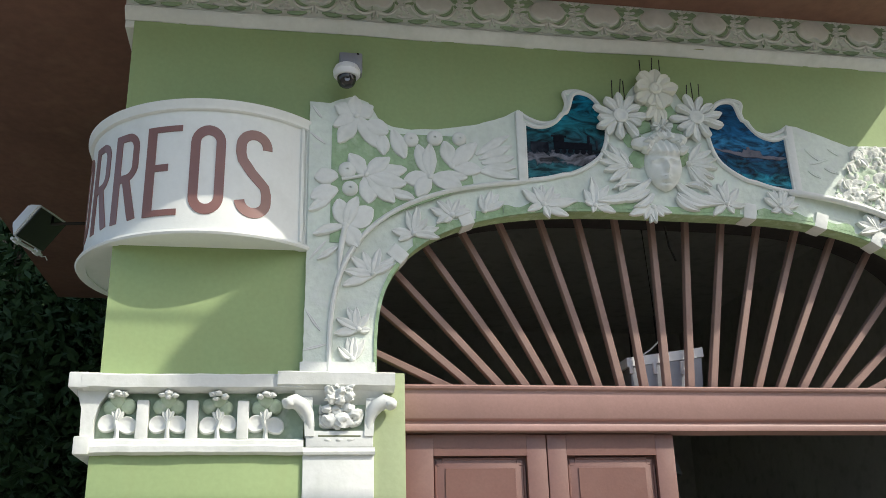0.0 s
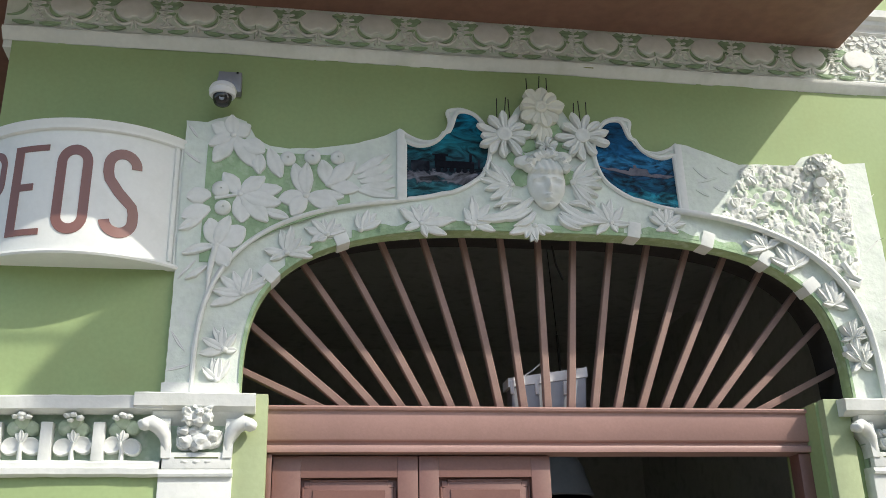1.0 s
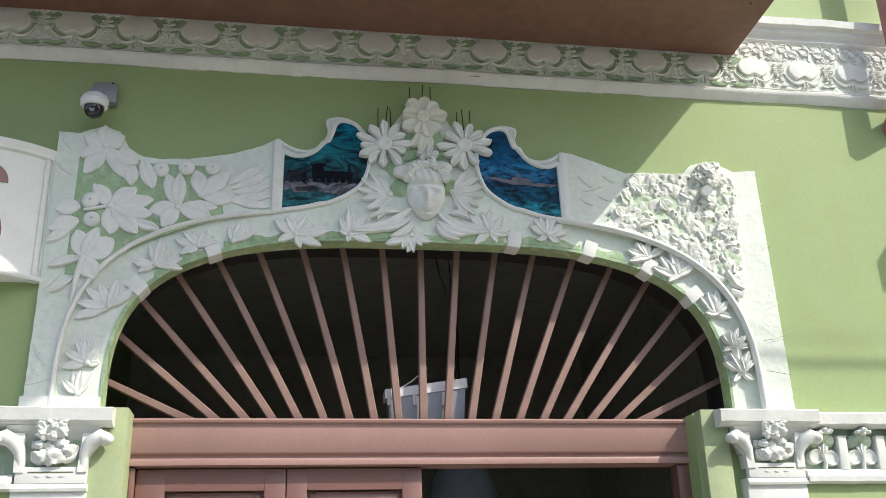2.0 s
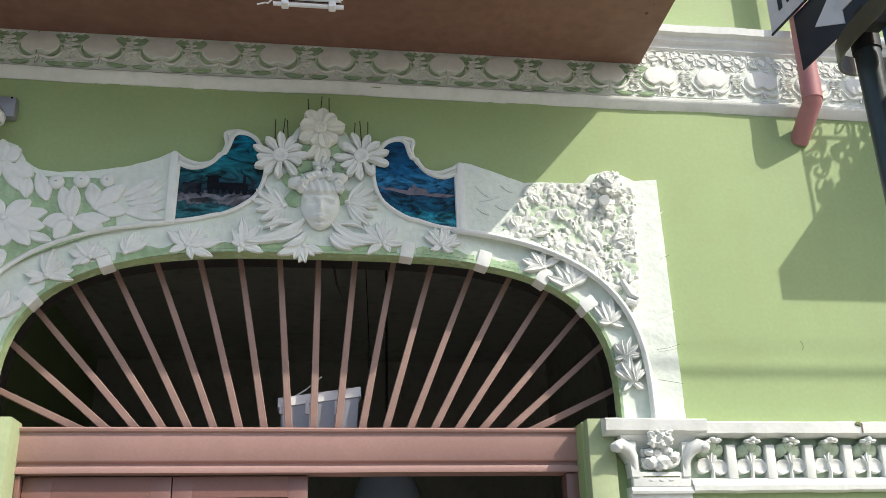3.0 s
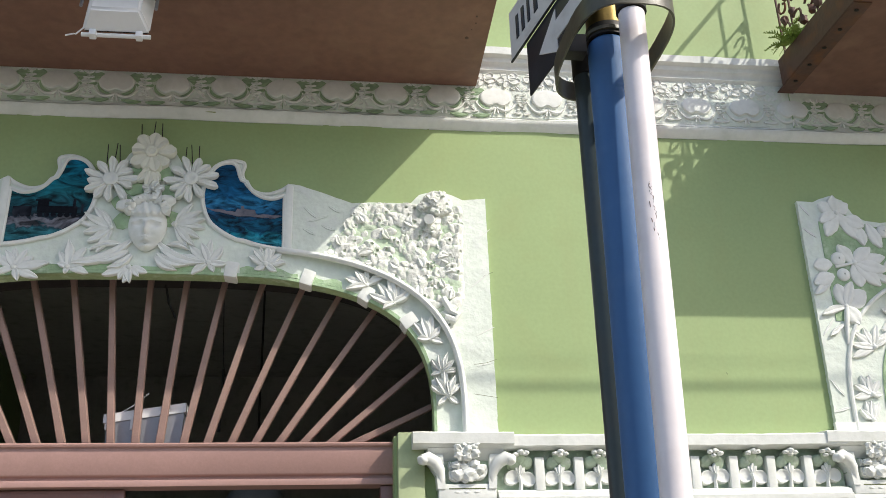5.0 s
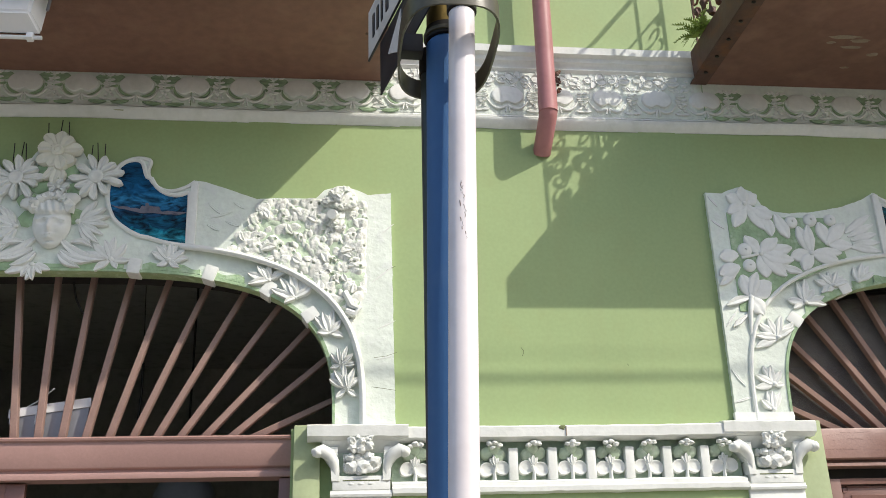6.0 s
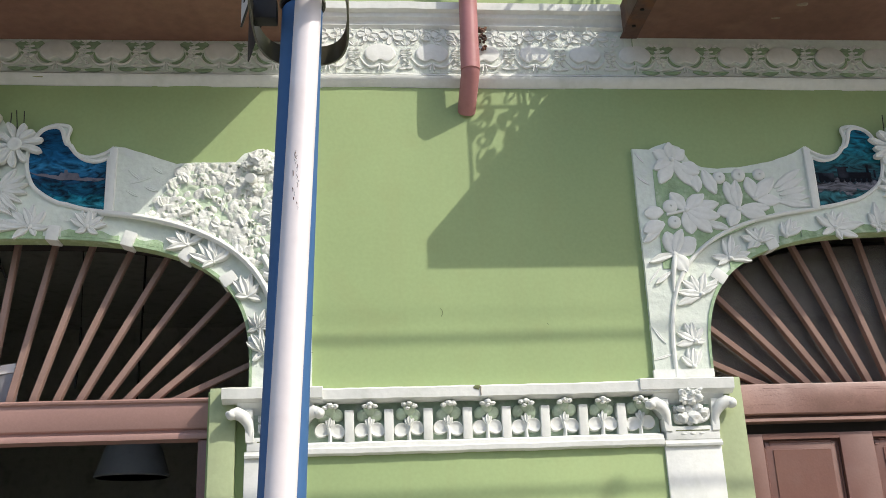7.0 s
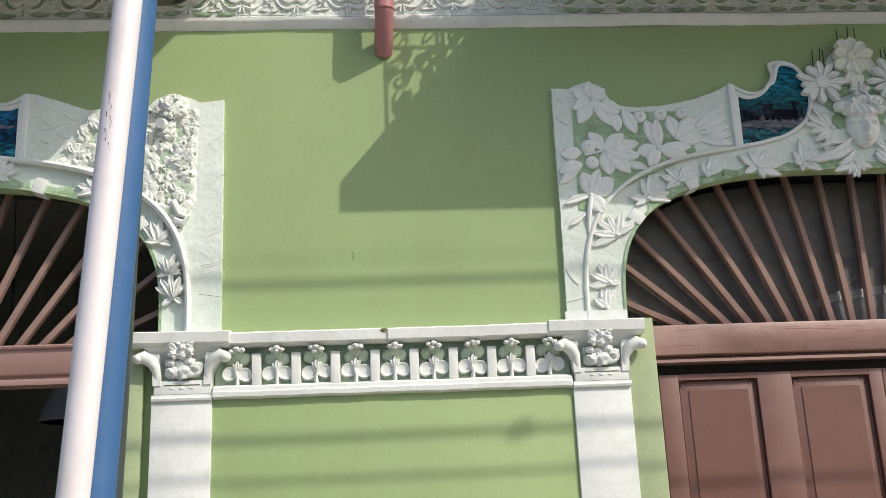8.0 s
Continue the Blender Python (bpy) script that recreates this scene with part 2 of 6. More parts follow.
MURAL_TRAIN = mural_material("painting of a train by the sea", [
    (0.0, (0.006, 0.016, 0.026)), (0.06, (0.020, 0.090, 0.115)), (0.15, (0.030, 0.120, 0.140)), (0.20, (0.015, 0.045, 0.060)), (0.225, (0.105, 0.108, 0.125)),
    (0.29, (0.120, 0.122, 0.145)), (0.32, (0.012, 0.020, 0.030)), (0.44, (0.012, 0.050, 0.066)), (0.60, (0.014, 0.095, 0.120)), (0.80, (0.014, 0.125, 0.185)), (1.0, (0.010, 0.075, 0.140))])
MURAL_BOAT = mural_material("painting of a boat on the sea", [
    (0.0, (0.010, 0.060, 0.100)), (0.08, (0.040, 0.200, 0.260)), (0.16, (0.022, 0.160, 0.225)), (0.22, (0.008, 0.040, 0.080)), (0.30, (0.010, 0.060, 0.105)),
    (0.345, (0.008, 0.025, 0.050)), (0.40, (0.016, 0.060, 0.125)), (0.50, (0.030, 0.125, 0.230)), (0.60, (0.014, 0.070, 0.150)), (0.75, (0.010, 0.055, 0.120)), (1.0, (0.008, 0.040, 0.085))])
BLACKPAINT = paint("black brush paint", (0.012, 0.014, 0.020), 0.85, 0.3, (0.05, 0.06, 0.08), 0.9, 60, 0.2, spec=0.05)
GREYPAINT = paint("grey brush paint", (0.18, 0.18, 0.215), 0.8, 0.2, (0.05, 0.06, 0.09), 0.8, 60, 0.2, spec=0.1, big=5)


def glass_material():
    """Clear glass under a thin, uneven film of dust."""
    m, nt, ns, ln, bsdf = nodes_of("dusty window glass")
    bsdf.inputs["Base Color"].default_value = (0.75, 0.78, 0.78, 1)
    bsdf.inputs["Transmission Weight"].default_value = 1.0
    bsdf.inputs["IOR"].default_value = 1.5
    bsdf.inputs["Roughness"].default_value = 0.02
    geo = ns.new("ShaderNodeNewGeometry")
    n = ns.new("ShaderNodeTexNoise")
    n.inputs["Scale"].default_value, n.inputs["Detail"].default_value = 5, 6
    ln.new(geo.outputs["Position"], n.inputs["Vector"])
    r = ns.new("ShaderNodeMapRange")
    r.inputs["From Min"].default_value, r.inputs["From Max"].default_value = 0.3, 0.75
    r.inputs["To Min"].default_value, r.inputs["To Max"].default_value = 0.14, 0.36
    ln.new(n.outputs["Fac"], r.inputs["Value"])
    dust = ns.new("ShaderNodeBsdfDiffuse")
    dust.inputs["Color"].default_value = (0.36, 0.33, 0.31, 1)
    mix = ns.new("ShaderNodeMixShader")
    ln.new(r.outputs["Result"], mix.inputs["Fac"])
    ln.new(bsdf.outputs["BSDF"], mix.inputs[1])
    ln.new(dust.outputs["BSDF"], mix.inputs[2])
    ln.new(mix.outputs["Shader"], ns["Material Output"].inputs["Surface"])
    return m


GLASS = glass_material()


# ---- mesh helpers ----
def mesh_object(name, bm, material, smooth=45):
    bmesh.ops.recalc_face_normals(bm, faces=bm.faces)
    me = bpy.data.meshes.new(name)
    bm.to_mesh(me)
    bm.free()
    me.shade_smooth()
    me.set_sharp_from_angle(angle=radians(smooth))
    me.materials.append(material)
    return new(name, me)


def part(name, bm, material, parent, label="", smooth=45):
    ob = mesh_object(name, bm, material, smooth)
    ob.parent = parent
    if parent.parent is None:
        ob.matrix_parent_inverse = Matrix.Translation(-parent.location)
    if label:
        tagged(ob, label)
    return ob


def empty(name, label, category, x=0.0, y=0.0, z=0.0, group="", kind=""):
    """A thing's own point, at its base. Parts keep world coordinates relative to it."""
    e = new(name)
    e.location = (x, y, z)
    e.empty_display_size = 0.1
    return tagged(e, label, category, group, kind)


def B():
    return bmesh.new()


def box(bm, x0, x1, y0, y1, z0, z1, bevel=0.0):
    m = Matrix.Translation(((x0 + x1) / 2, (y0 + y1) / 2, (z0 + z1) / 2)) @ Matrix.Diagonal((abs(x1 - x0), abs(y1 - y0), abs(z1 - z0), 1))
    r = bmesh.ops.create_cube(bm, size=1, matrix=m)
    if bevel:
        edges = list({e for v in r["verts"] for e in v.link_edges})
        bmesh.ops.bevel(bm, geom=edges, offset=bevel, segments=2, profile=0.6, affect="EDGES")
    return bm


def prism(bm, pts, y0, y1):
    """A flat shape in the wall's plane, (x, z) points, from y0 (front) to y1 (back)."""
    a = [bm.verts.new((x, y0, z)) for x, z in pts]
    b = [bm.verts.new((x, y1, z)) for x, z in pts]
    bm.faces.new(a)
    bm.faces.new(b[::-1])
    n = len(pts)
    for i in range(n):
        bm.faces.new((a[i], b[i], b[(i + 1) % n], a[(i + 1) % n]))
    return bm


def run_x(bm, prof, x0, x1, wobble=0.0, step=0.0):
    """A moulding: (y, z) section run along x; wobble makes it hand-made."""
    n = max(1, int((x1 - x0) / step)) if step else 1
    rings = []
    for i in range(n + 1):
        x = x0 + (x1 - x0) * i / n
        dz = noise.noise((x * 2.3, 7.1, prof[0][1] * 9)) * wobble
        dy = noise.noise((x * 3.1, 2.7, prof[0][1] * 9)) * wobble
        dz += noise.noise((x * 17, 3.3, prof[0][1] * 5)) * wobble * 0.5
        dy += noise.noise((x * 21, 8.1, prof[0][1] * 5)) * wobble * 0.4
        rings.append([bm.verts.new((x, y + dy, z + dz)) for y, z in prof])
    k = len(prof)
    for i in range(n):
        for j in range(k):
            bm.faces.new((rings[i][j], rings[i][(j + 1) % k], rings[i + 1][(j + 1) % k], rings[i + 1][j]))
    bm.faces.new(rings[0][::-1])
    bm.faces.new(rings[-1])
    return bm


def tube(bm, path, r, sides=8, closed=False):
    """A round bar along a path of points; r a number or one for each point."""
    pts = [Vector(p) for p in path]
    n = len(pts)
    rings = []
    for i, p in enumerate(pts):
        a = pts[i - 1] if i or closed else p
        b = pts[(i + 1) % n] if i < n - 1 or closed else p
        d = (b - a).normalized()
        up = Vector((0, 1, 0)) if abs(d.y) < 0.85 else Vector((0, 0, 1))
        s = d.cross(up).normalized()
        t = s.cross(d)
        rad = r[i] if isinstance(r, (list, tuple)) else r
        rings.append([bm.verts.new(p + rad * (math.cos(q) * s + math.sin(q) * t)) for q in (2 * math.pi * k / sides for k in range(sides))])
    for i in range(n if closed else n - 1):
        u, v = rings[i], rings[(i + 1) % n]
        for k in range(sides):
            bm.faces.new((u[k], u[(k + 1) % sides], v[(k + 1) % sides], v[k]))
    if not closed:
        bm.faces.new(rings[0][::-1])
        bm.faces.new(rings[-1])
    return bm


def blob(bm, x, y, z, rx, ry, rz, rough=0.0, seed=0, sub=2):
    """A rounded lump, uneven by rough."""
    r = bmesh.ops.create_icosphere(bm, subdivisions=sub, radius=1)
    for v in r["verts"]:
        k = 1 + rough * noise.noise(v.co * 1.7 + Vector((seed * 3.1, seed * 1.7, 0)))
        v.co = Vector((x + v.co.x * rx * k, y + v.co.y * ry * k, z + v.co.z * rz * k))
    return bm


def lathe(bm, prof, cx, cy, cz, axis="z", sides=24):
    """A turned shape: (radius, height) profile round an axis."""
    rings = []
    for r, h in prof:
        ring = []
        for k in range(sides):
            a = 2 * math.pi * k / sides
            c, s = r * math.cos(a), r * math.sin(a)
            co = {"z": (cx + c, cy + s, cz + h), "y": (cx + c, cy + h, cz + s), "x": (cx + h, cy + c, cz + s)}[axis]
            ring.append(bm.verts.new(co))
        rings.append(ring)
    for u, v in zip(rings, rings[1:]):
        for k in range(sides):
            bm.faces.new((u[k], u[(k + 1) % sides], v[(k + 1) % sides], v[k]))
    bm.faces.new(rings[0][::-1])
    bm.faces.new(rings[-1])
    return bm


W = 4.53  # the wall's face
ACROSS = ((-1.0, -0.15), (-0.94, 0.72), (-0.74, 1.0), (-0.20, 0.93), (0.0, 0.80), (0.20, 0.93), (0.74, 1.0), (0.94, 0.72), (1.0, -0.15))


def petal(bm, bx, bz, tx, tz, width, y, h, bend=0.0, blunt=1.12, spoon=False):
    """A raised plaster leaf from its base to its tip, y the ground it lies on, h its height, with a groove down its middle."""
    d = Vector((tx - bx, tz - bz))
    s = Vector((-d.y, d.x)).normalized()
    n = 10 if spoon else 8
    rough = min(0.0045, 0.10 * width)
    rows = []
    for i in range(n + 1):
        u = i / n
        w = width * 0.5 * max(0.10, (math.sin(math.pi * (0.07 + 0.90 * u) ** blunt)) ** 0.8)
        if spoon:
            w = width * 0.5 * (0.36 + 0.64 * min(1.0, u / 0.62)) * math.sqrt(max(0.03, 1 - max(0.0, (u - 0.68) / 0.32) ** 2))
        hh = h * (0.52 + 0.48 * math.sin(math.pi * (0.08 + 0.62 * u)))
        c = Vector((bx, bz)) + d * u + s * bend * math.sin(math.pi * u)
        row = []
        for q, e in ACROSS:
            px, pz = c.x + s.x * w * q, c.y + s.y * w * q
            k = noise.noise_vector(Vector((px * 34, pz * 34, 7.3)))
            row.append(bm.verts.new((px + rough * k.x, y - hh * e + 0.6 * rough * k.y * (e > 0), pz + rough * k.z)))
        rows.append(row)
    for a, b in zip(rows, rows[1:]):
        for k in range(len(ACROSS) - 1):
            bm.faces.new((a[k], a[k + 1], b[k + 1], b[k]))
    bm.faces.new(rows[0])
    bm.faces.new(rows[-1][::-1])
    return bm


def daisy(cx, cz, r, n, y, h, turn=0.0, heart=0.26, width=0.36):
    """Petals only; the heart is its own mesh."""
    out = []
    for k in range(n):
        bm = B()
        out.append(bm)
        a = 2 * math.pi * (k + turn) / n + 0.12 * math.sin(k * 5.3)
        q = r * (0.93 + 0.1 * math.sin(k * 3.7 + cx))
        petal(bm, cx + 0.15 * r * math.cos(a), cz + 0.15 * r * math.sin(a), cx + q * math.cos(a), cz + q * math.sin(a),
              width * r, y, h * (0.8 + 0.2 * math.sin(k * 2.1)), 0.008 * math.sin(k * 1.3), spoon=True)
    return out


def fan(bx, bz, ang, r, n, spread, y, h, width=0.2):
    """A tuft of narrow leaves spreading from one base; ang and spread in degrees."""
    out = []
    for k in range(n):
        bm = B()
        out.append(bm)
        a = radians(ang + spread * (k / (n - 1) - 0.5))
        q = r * (0.72 + 0.28 * math.cos((k / (n - 1) - 0.5) * 2.2)) * (0.94 + 0.12 * math.sin(k * 4.1 + bx * 9))
        petal(bm, bx, bz, bx + q * math.cos(a), bz + q * math.sin(a), width * r, y, h * (0.75 + 0.25 * (k % 2)), blunt=1.2)
    return out


def superellipse(cx, a, h, n, z0, u):
    """Point of a basket arch; u runs 0 (springing) to 1 (crown)."""
    q = u * math.pi / 2
    return cx + a * max(0.0, math.cos(q)) ** (2 / n), z0 + h * max(0.0, math.sin(q)) ** (2 / n)


SPRING, AXIS, BAY = 2.712, 1.865, 5.608
INNER = [superellipse(AXIS, -1.53, 0.87, 3.3, SPRING, i / 24) for i in range(25)]
INNER += [superellipse(AXIS, 1.53, 0.87, 3.3, SPRING, 1 - i / 24) for i in range(1, 25)]


def ring_y(x):
    """Height of the arch's lower edge over x."""
    u = min(1.0, abs(x - AXIS) / 1.53)
    return SPRING + 0.87 * (1 - u ** 3.3) ** (1 / 3.3)


# ---- ground and street ----
bm = B()
box(bm, -400, 400, -400, 400, -0.4, -0.14)
tagged(mesh_object("ground", bm, ASPHALT), "pale worn concrete street reaching the horizon", "ground", kind="structure")
bm = B()
box(bm, -3.2, 30, 1.0, 4.53, -0.13, 0.0, 0.015)
tagged(mesh_object("pavement", bm, PAVING), "grey paved footway along the green building", "pavement", kind="structure")

# ---- the green building: wall with its two arched openings ----
XL, XR, ZT, TH = -0.88, 11.6, 10.2, 0.35


def wall_shell(bm, y0, y1):
    openings = [0.0, BAY]
    left = XL
    for o in openings:
        box(bm, left, o + 0.462, y0, y1, -0.1, SPRING)
        left = o + 3.178
    box(bm, left, XR, y0, y1, -0.1, SPRING)
    left = XL
    for o in openings:
        box(bm, left, o + INNER[0][0] - 0.05, y0, y1, SPRING, ZT)
        pts = [(o + AXIS + (x - AXIS) * (1 + 0.05 / 1.53), z + 0.06 * (z > SPRING)) for x, z in INNER]
        for (xa, za), (xb, zb) in zip(pts, pts[1:]):
            prism(bm, [(xa, za), (xb, zb), (xb, ZT), (xa, ZT)], y0, y1)
        left = o + INNER[-1][0] + 0.05
    box(bm, left, XR, y0, y1, SPRING, ZT)


bm = B()
wall_shell(bm, W, W + TH)
tagged(mesh_object("wall_front", bm, GREEN, 1), "light green painted rendered wall with two arched openings", "wall", kind="structure")
bm = B()
box(bm, XL, XL + TH, W + TH, 11.0, -0.1, ZT)
tagged(mesh_object("wall_side", bm, GREEN), "light green painted rendered side wall", "wall", kind="structure")
bm = B()
box(bm, XL + TH, XR, 10.65, 11.0, -0.1, ZT)
tagged(mesh_object("wall_back", bm, INSIDE), "dim plaster back wall of the room", "wall", kind="structure")
bm = B()
box(bm, XR - TH, XR, W + TH, 10.65, -0.1, ZT)
tagged(mesh_object("wall_end", bm, INSIDE), "dim plaster end wall of the room", "wall", kind="structure")
bm = B()
box(bm, XL + TH, XR - TH, W + 0.1, 10.65, -0.12, 0.02)
tagged(mesh_object("floor", bm, PAVING), "dark tiled floor of the dim hall", "floor", kind="structure")
bm = B()
box(bm, XL + TH, XR - TH, W + TH, 10.65, 4.6, 4.8)
tagged(mesh_object("ceiling", bm, INSIDE), "dim grey plaster ceiling of the hall", "ceiling", kind="structure")
bm = B()
box(bm, XL, XR, W, 11.0, ZT + 0.002, ZT + 0.25)
tagged(mesh_object("roof", bm, PAVING), "flat roof slab", "roof", kind="structure")
bm = B()
box(bm, 4.6, 4.75, W + TH, 10.65, 0.02, 4.6)
tagged(mesh_object("wall_between", bm, INSIDE), "dim plaster wall between the two rooms", "wall", kind="structure")

# ---- cornice under the balconies ----
bm = B()
run_x(bm, [(W - 0.002, 4.527), (4.528, 4.531), (4.485, 4.570), (4.484, 4.588), (4.500, 4.594), (4.519, 4.596), (4.519, 4.603), (4.507, 4.606), (4.511, 4.618), (4.509, 4.75), (4.505, 4.915), (4.494, 4.922),
           (4.482, 4.934), (4.490, 4.944), (4.486, 4.962), (4.462, 4.978), (4.458, 5.004), (4.428, 5.016), (4.424, 5.062), (W - 0.002, 5.076)],
      XL - 0.045, XR, 0.006, 0.04)
cornice = tagged(mesh_object("cornice", bm, WHITE), "white plaster cornice with a moulded relief of hearts and leaves", "cornice", kind="structure")
bm = B()
box(bm, XL - 0.045, XL, W, 10.9, 4.49, 5.05, 0.008)
part("cornice_return", bm, WHITE, cornice)


def heart_motif(bm):
    """One repeat of the cornice: a broad flat disc, notched below."""
    rings = []
    for k, y in ((1.02, 0.010), (1.0, -0.005), (0.97, -0.0090), (0.86, -0.0102), (0.4, -0.0106)):
        ring = []
        for i in range(40):
            a = 2 * math.pi * i / 40 - math.pi / 2
            notch = 1 - 0.36 * math.exp(-((i if i < 20 else i - 40) / 2.1) ** 4)
            ring.append(bm.verts.new((0.097 * k * notch * math.cos(a), y, 0.004 + 0.066 * k * notch * math.sin(a))))
        rings.append(ring)
    for u, v in zip(rings, rings[1:]):
        for i in range(40):
            bm.faces.new((u[i], u[(i + 1) % 40], v[(i + 1) % 40], v[i]))
    bm.faces.new(rings[-1])
    bm.faces.new(rings[0][::-1])
    return bm


def cradle_motif(bm):
    """The thin scrolls that cradle a disc and meet at its notch, and the fillet line under them."""
    for s in (-1, 1):
        path = [(s * (0.004 + 0.128 * q), 0.0, -0.070 - 0.026 * math.sin(q * 2.7) + 0.072 * q ** 3) for q in (i / 10 for i in range(11))]
        tube(bm, path, [0.0085, 0.0095, 0.0095, 0.0090, 0.0085, 0.0080, 0.0070, 0.0060, 0.0055, 0.0045, 0.003], 8)
        tube(bm, [(s * 0.005, -0.001, -0.066), (s * 0.009, -0.002, -0.090), (s * 0.014, -0.001, -0.112)], 0.0055, 8)
        petal(bm, PITCH / 2 * s, -0.100, PITCH / 2 * s - 0.050 * s, -0.093, 0.016, 0.004, 0.008)
    return bm


def tuft_motif(bm):
    """The stack of small leaves between two discs."""
    for k, (z, w) in enumerate(((0.028, 0.064), (0.012, 0.074), (-0.004, 0.078), (-0.020, 0.068), (-0.036, 0.052), (-0.050, 0.034))):
        for s in (-1, 1):
            petal(bm, s * 0.001, z, s * w / 2, z + 0.007 * math.cos(k * 3 + s), 0.013, 0.004, 0.018 - 0.003 * (k % 2), 0.003 * (-1) ** k)
    for s in (-1, 1):
        petal(bm, s * 0.004, 0.060, s * 0.030, 0.088, 0.022, 0.004, 0.018)
        petal(bm, s * 0.030, 0.064, s * 0.066, 0.080, 0.018, 0.004, 0.018)
        petal(bm, s * 0.006, -0.064, s * 0.030, -0.078, 0.014, 0.004, 0.008)
    return bm


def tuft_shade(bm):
    """Green wash with shade coloured in, round a disc's foot and under the leaves."""
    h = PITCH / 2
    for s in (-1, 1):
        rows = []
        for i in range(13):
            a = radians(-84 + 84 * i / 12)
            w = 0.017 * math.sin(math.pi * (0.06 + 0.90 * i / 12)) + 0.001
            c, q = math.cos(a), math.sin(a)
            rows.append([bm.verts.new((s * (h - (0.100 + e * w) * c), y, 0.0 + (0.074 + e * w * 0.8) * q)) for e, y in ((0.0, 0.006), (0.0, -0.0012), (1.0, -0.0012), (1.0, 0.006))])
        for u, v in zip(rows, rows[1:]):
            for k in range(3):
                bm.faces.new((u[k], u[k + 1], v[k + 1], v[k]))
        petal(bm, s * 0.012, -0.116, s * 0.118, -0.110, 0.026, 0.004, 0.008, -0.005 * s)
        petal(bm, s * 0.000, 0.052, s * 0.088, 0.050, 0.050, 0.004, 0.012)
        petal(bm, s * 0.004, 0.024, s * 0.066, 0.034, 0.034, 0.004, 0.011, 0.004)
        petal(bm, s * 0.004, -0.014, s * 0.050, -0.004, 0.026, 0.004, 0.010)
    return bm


def lobe_disc(bm, x, z, rx, rz, turn, h):
    """A flat lobe with a thin curled rim."""
    rings = []
    for k, y in ((1.05, 0.010), (1.0, -0.3 * h), (0.93, -h), (0.84, -0.95 * h), (0.74, -0.35 * h), (0.3, -0.55 * h)):
        ring = []
        for i in range(18):
            a = 2 * math.pi * i / 18
            w = 1 + 0.12 * math.cos(2 * a + turn * 3) + 0.07 * math.sin(3 * a - turn)
            u, q = rx * k * w * math.cos(a), rz * k * w * math.sin(a)
            ring.append(bm.verts.new((x + u * math.cos(turn) - q * math.sin(turn), y, z + u * math.sin(turn) + q * math.cos(turn))))
        rings.append(ring)
    for u, v in zip(rings, rings[1:]):
        for i in range(18):
            bm.faces.new((u[i], u[(i + 1) % 18], v[(i + 1) % 18], v[i]))
    bm.faces.new(rings[-1])
    return bm


def rosette_motif(bm, seed=0):
    """The open leafy blossom above, where the frieze is tall: uneven curled lobes and trailing leaves."""
    r = random.Random(31 + seed)
    for k in range(5):
        a = k * 1.257 + 0.5 + r.uniform(-0.3, 0.3)
        d = r.uniform(0.80, 1.12)
        lobe_disc(bm, 0.046 * d * math.cos(a), 0.027 * d * math.sin(a), 0.034 * d, 0.021 * r.uniform(0.85, 1.15), math.atan2(0.6 * math.sin(a), math.cos(a)) + r.uniform(-0.3, 0.3), r.uniform(0.010, 0.015))
    blob(bm, r.uniform(-0.006, 0.006), -0.003, 0, 0.011, 0.009, 0.009, 0.3, seed, 2)
    for s in (-1, 1):
        for k in range(3):
            px, pz = s * r.uniform(0.075, 0.125), r.uniform(-0.036, 0.030)
            a = r.uniform(-0.7, 0.7) + (math.pi if s < 0 else 0)
            petal(bm, px, pz, px + 0.030 * math.cos(a), pz + 0.020 * math.sin(a), r.uniform(0.016, 0.026), 0.003, r.uniform(0.010, 0.015), 0.005 * s)
        tube(bm, [(s * 0.062, 0.001, 0.002), (s * 0.085, -0.001, -0.014), (s * 0.105, 0.0, -0.036), (s * 0.100, 0.001, -0.052)], [0.005, 0.0045, 0.004, 0.003], 6)
    return bm


PITCH = 0.3155
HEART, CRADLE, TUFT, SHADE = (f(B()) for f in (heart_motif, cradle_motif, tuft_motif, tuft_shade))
ROSETTES = [("blossom_relief", rosette_motif(B(), k), WHITE) for k in range(4)]
# Sunlight on the open stretch is put into a paler field colour.
for x0, x1, mat_ in ((XL - 0.04, 3.70, MINT), (3.70, 5.64, SUNLITMINT), (5.64, XR, MINT)):
    part("frieze_field", run_x(B(), [(4.52, 4.618), (4.509, 4.618), (4.503, 4.75), (4.4995, 4.912), (4.52, 4.912)], x0, x1), mat_, cornice, "mint washed field behind the relief" if mat_ is MINT else "field behind the relief, rubbed with green and lightened for the sun")
motifs = []
for name, bm, mat_ in (("heart_relief", HEART, WHITE), ("scroll_relief", CRADLE, WHITE), ("leaf_relief", TUFT, WHITE), ("leaf_ground", SHADE, HOLLOWSHADE), *ROSETTES):
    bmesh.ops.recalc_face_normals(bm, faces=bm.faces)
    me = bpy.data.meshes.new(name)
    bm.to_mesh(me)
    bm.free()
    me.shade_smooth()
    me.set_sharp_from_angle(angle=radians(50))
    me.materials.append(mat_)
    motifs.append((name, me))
k = 0
x = 1.913 - 9 * PITCH
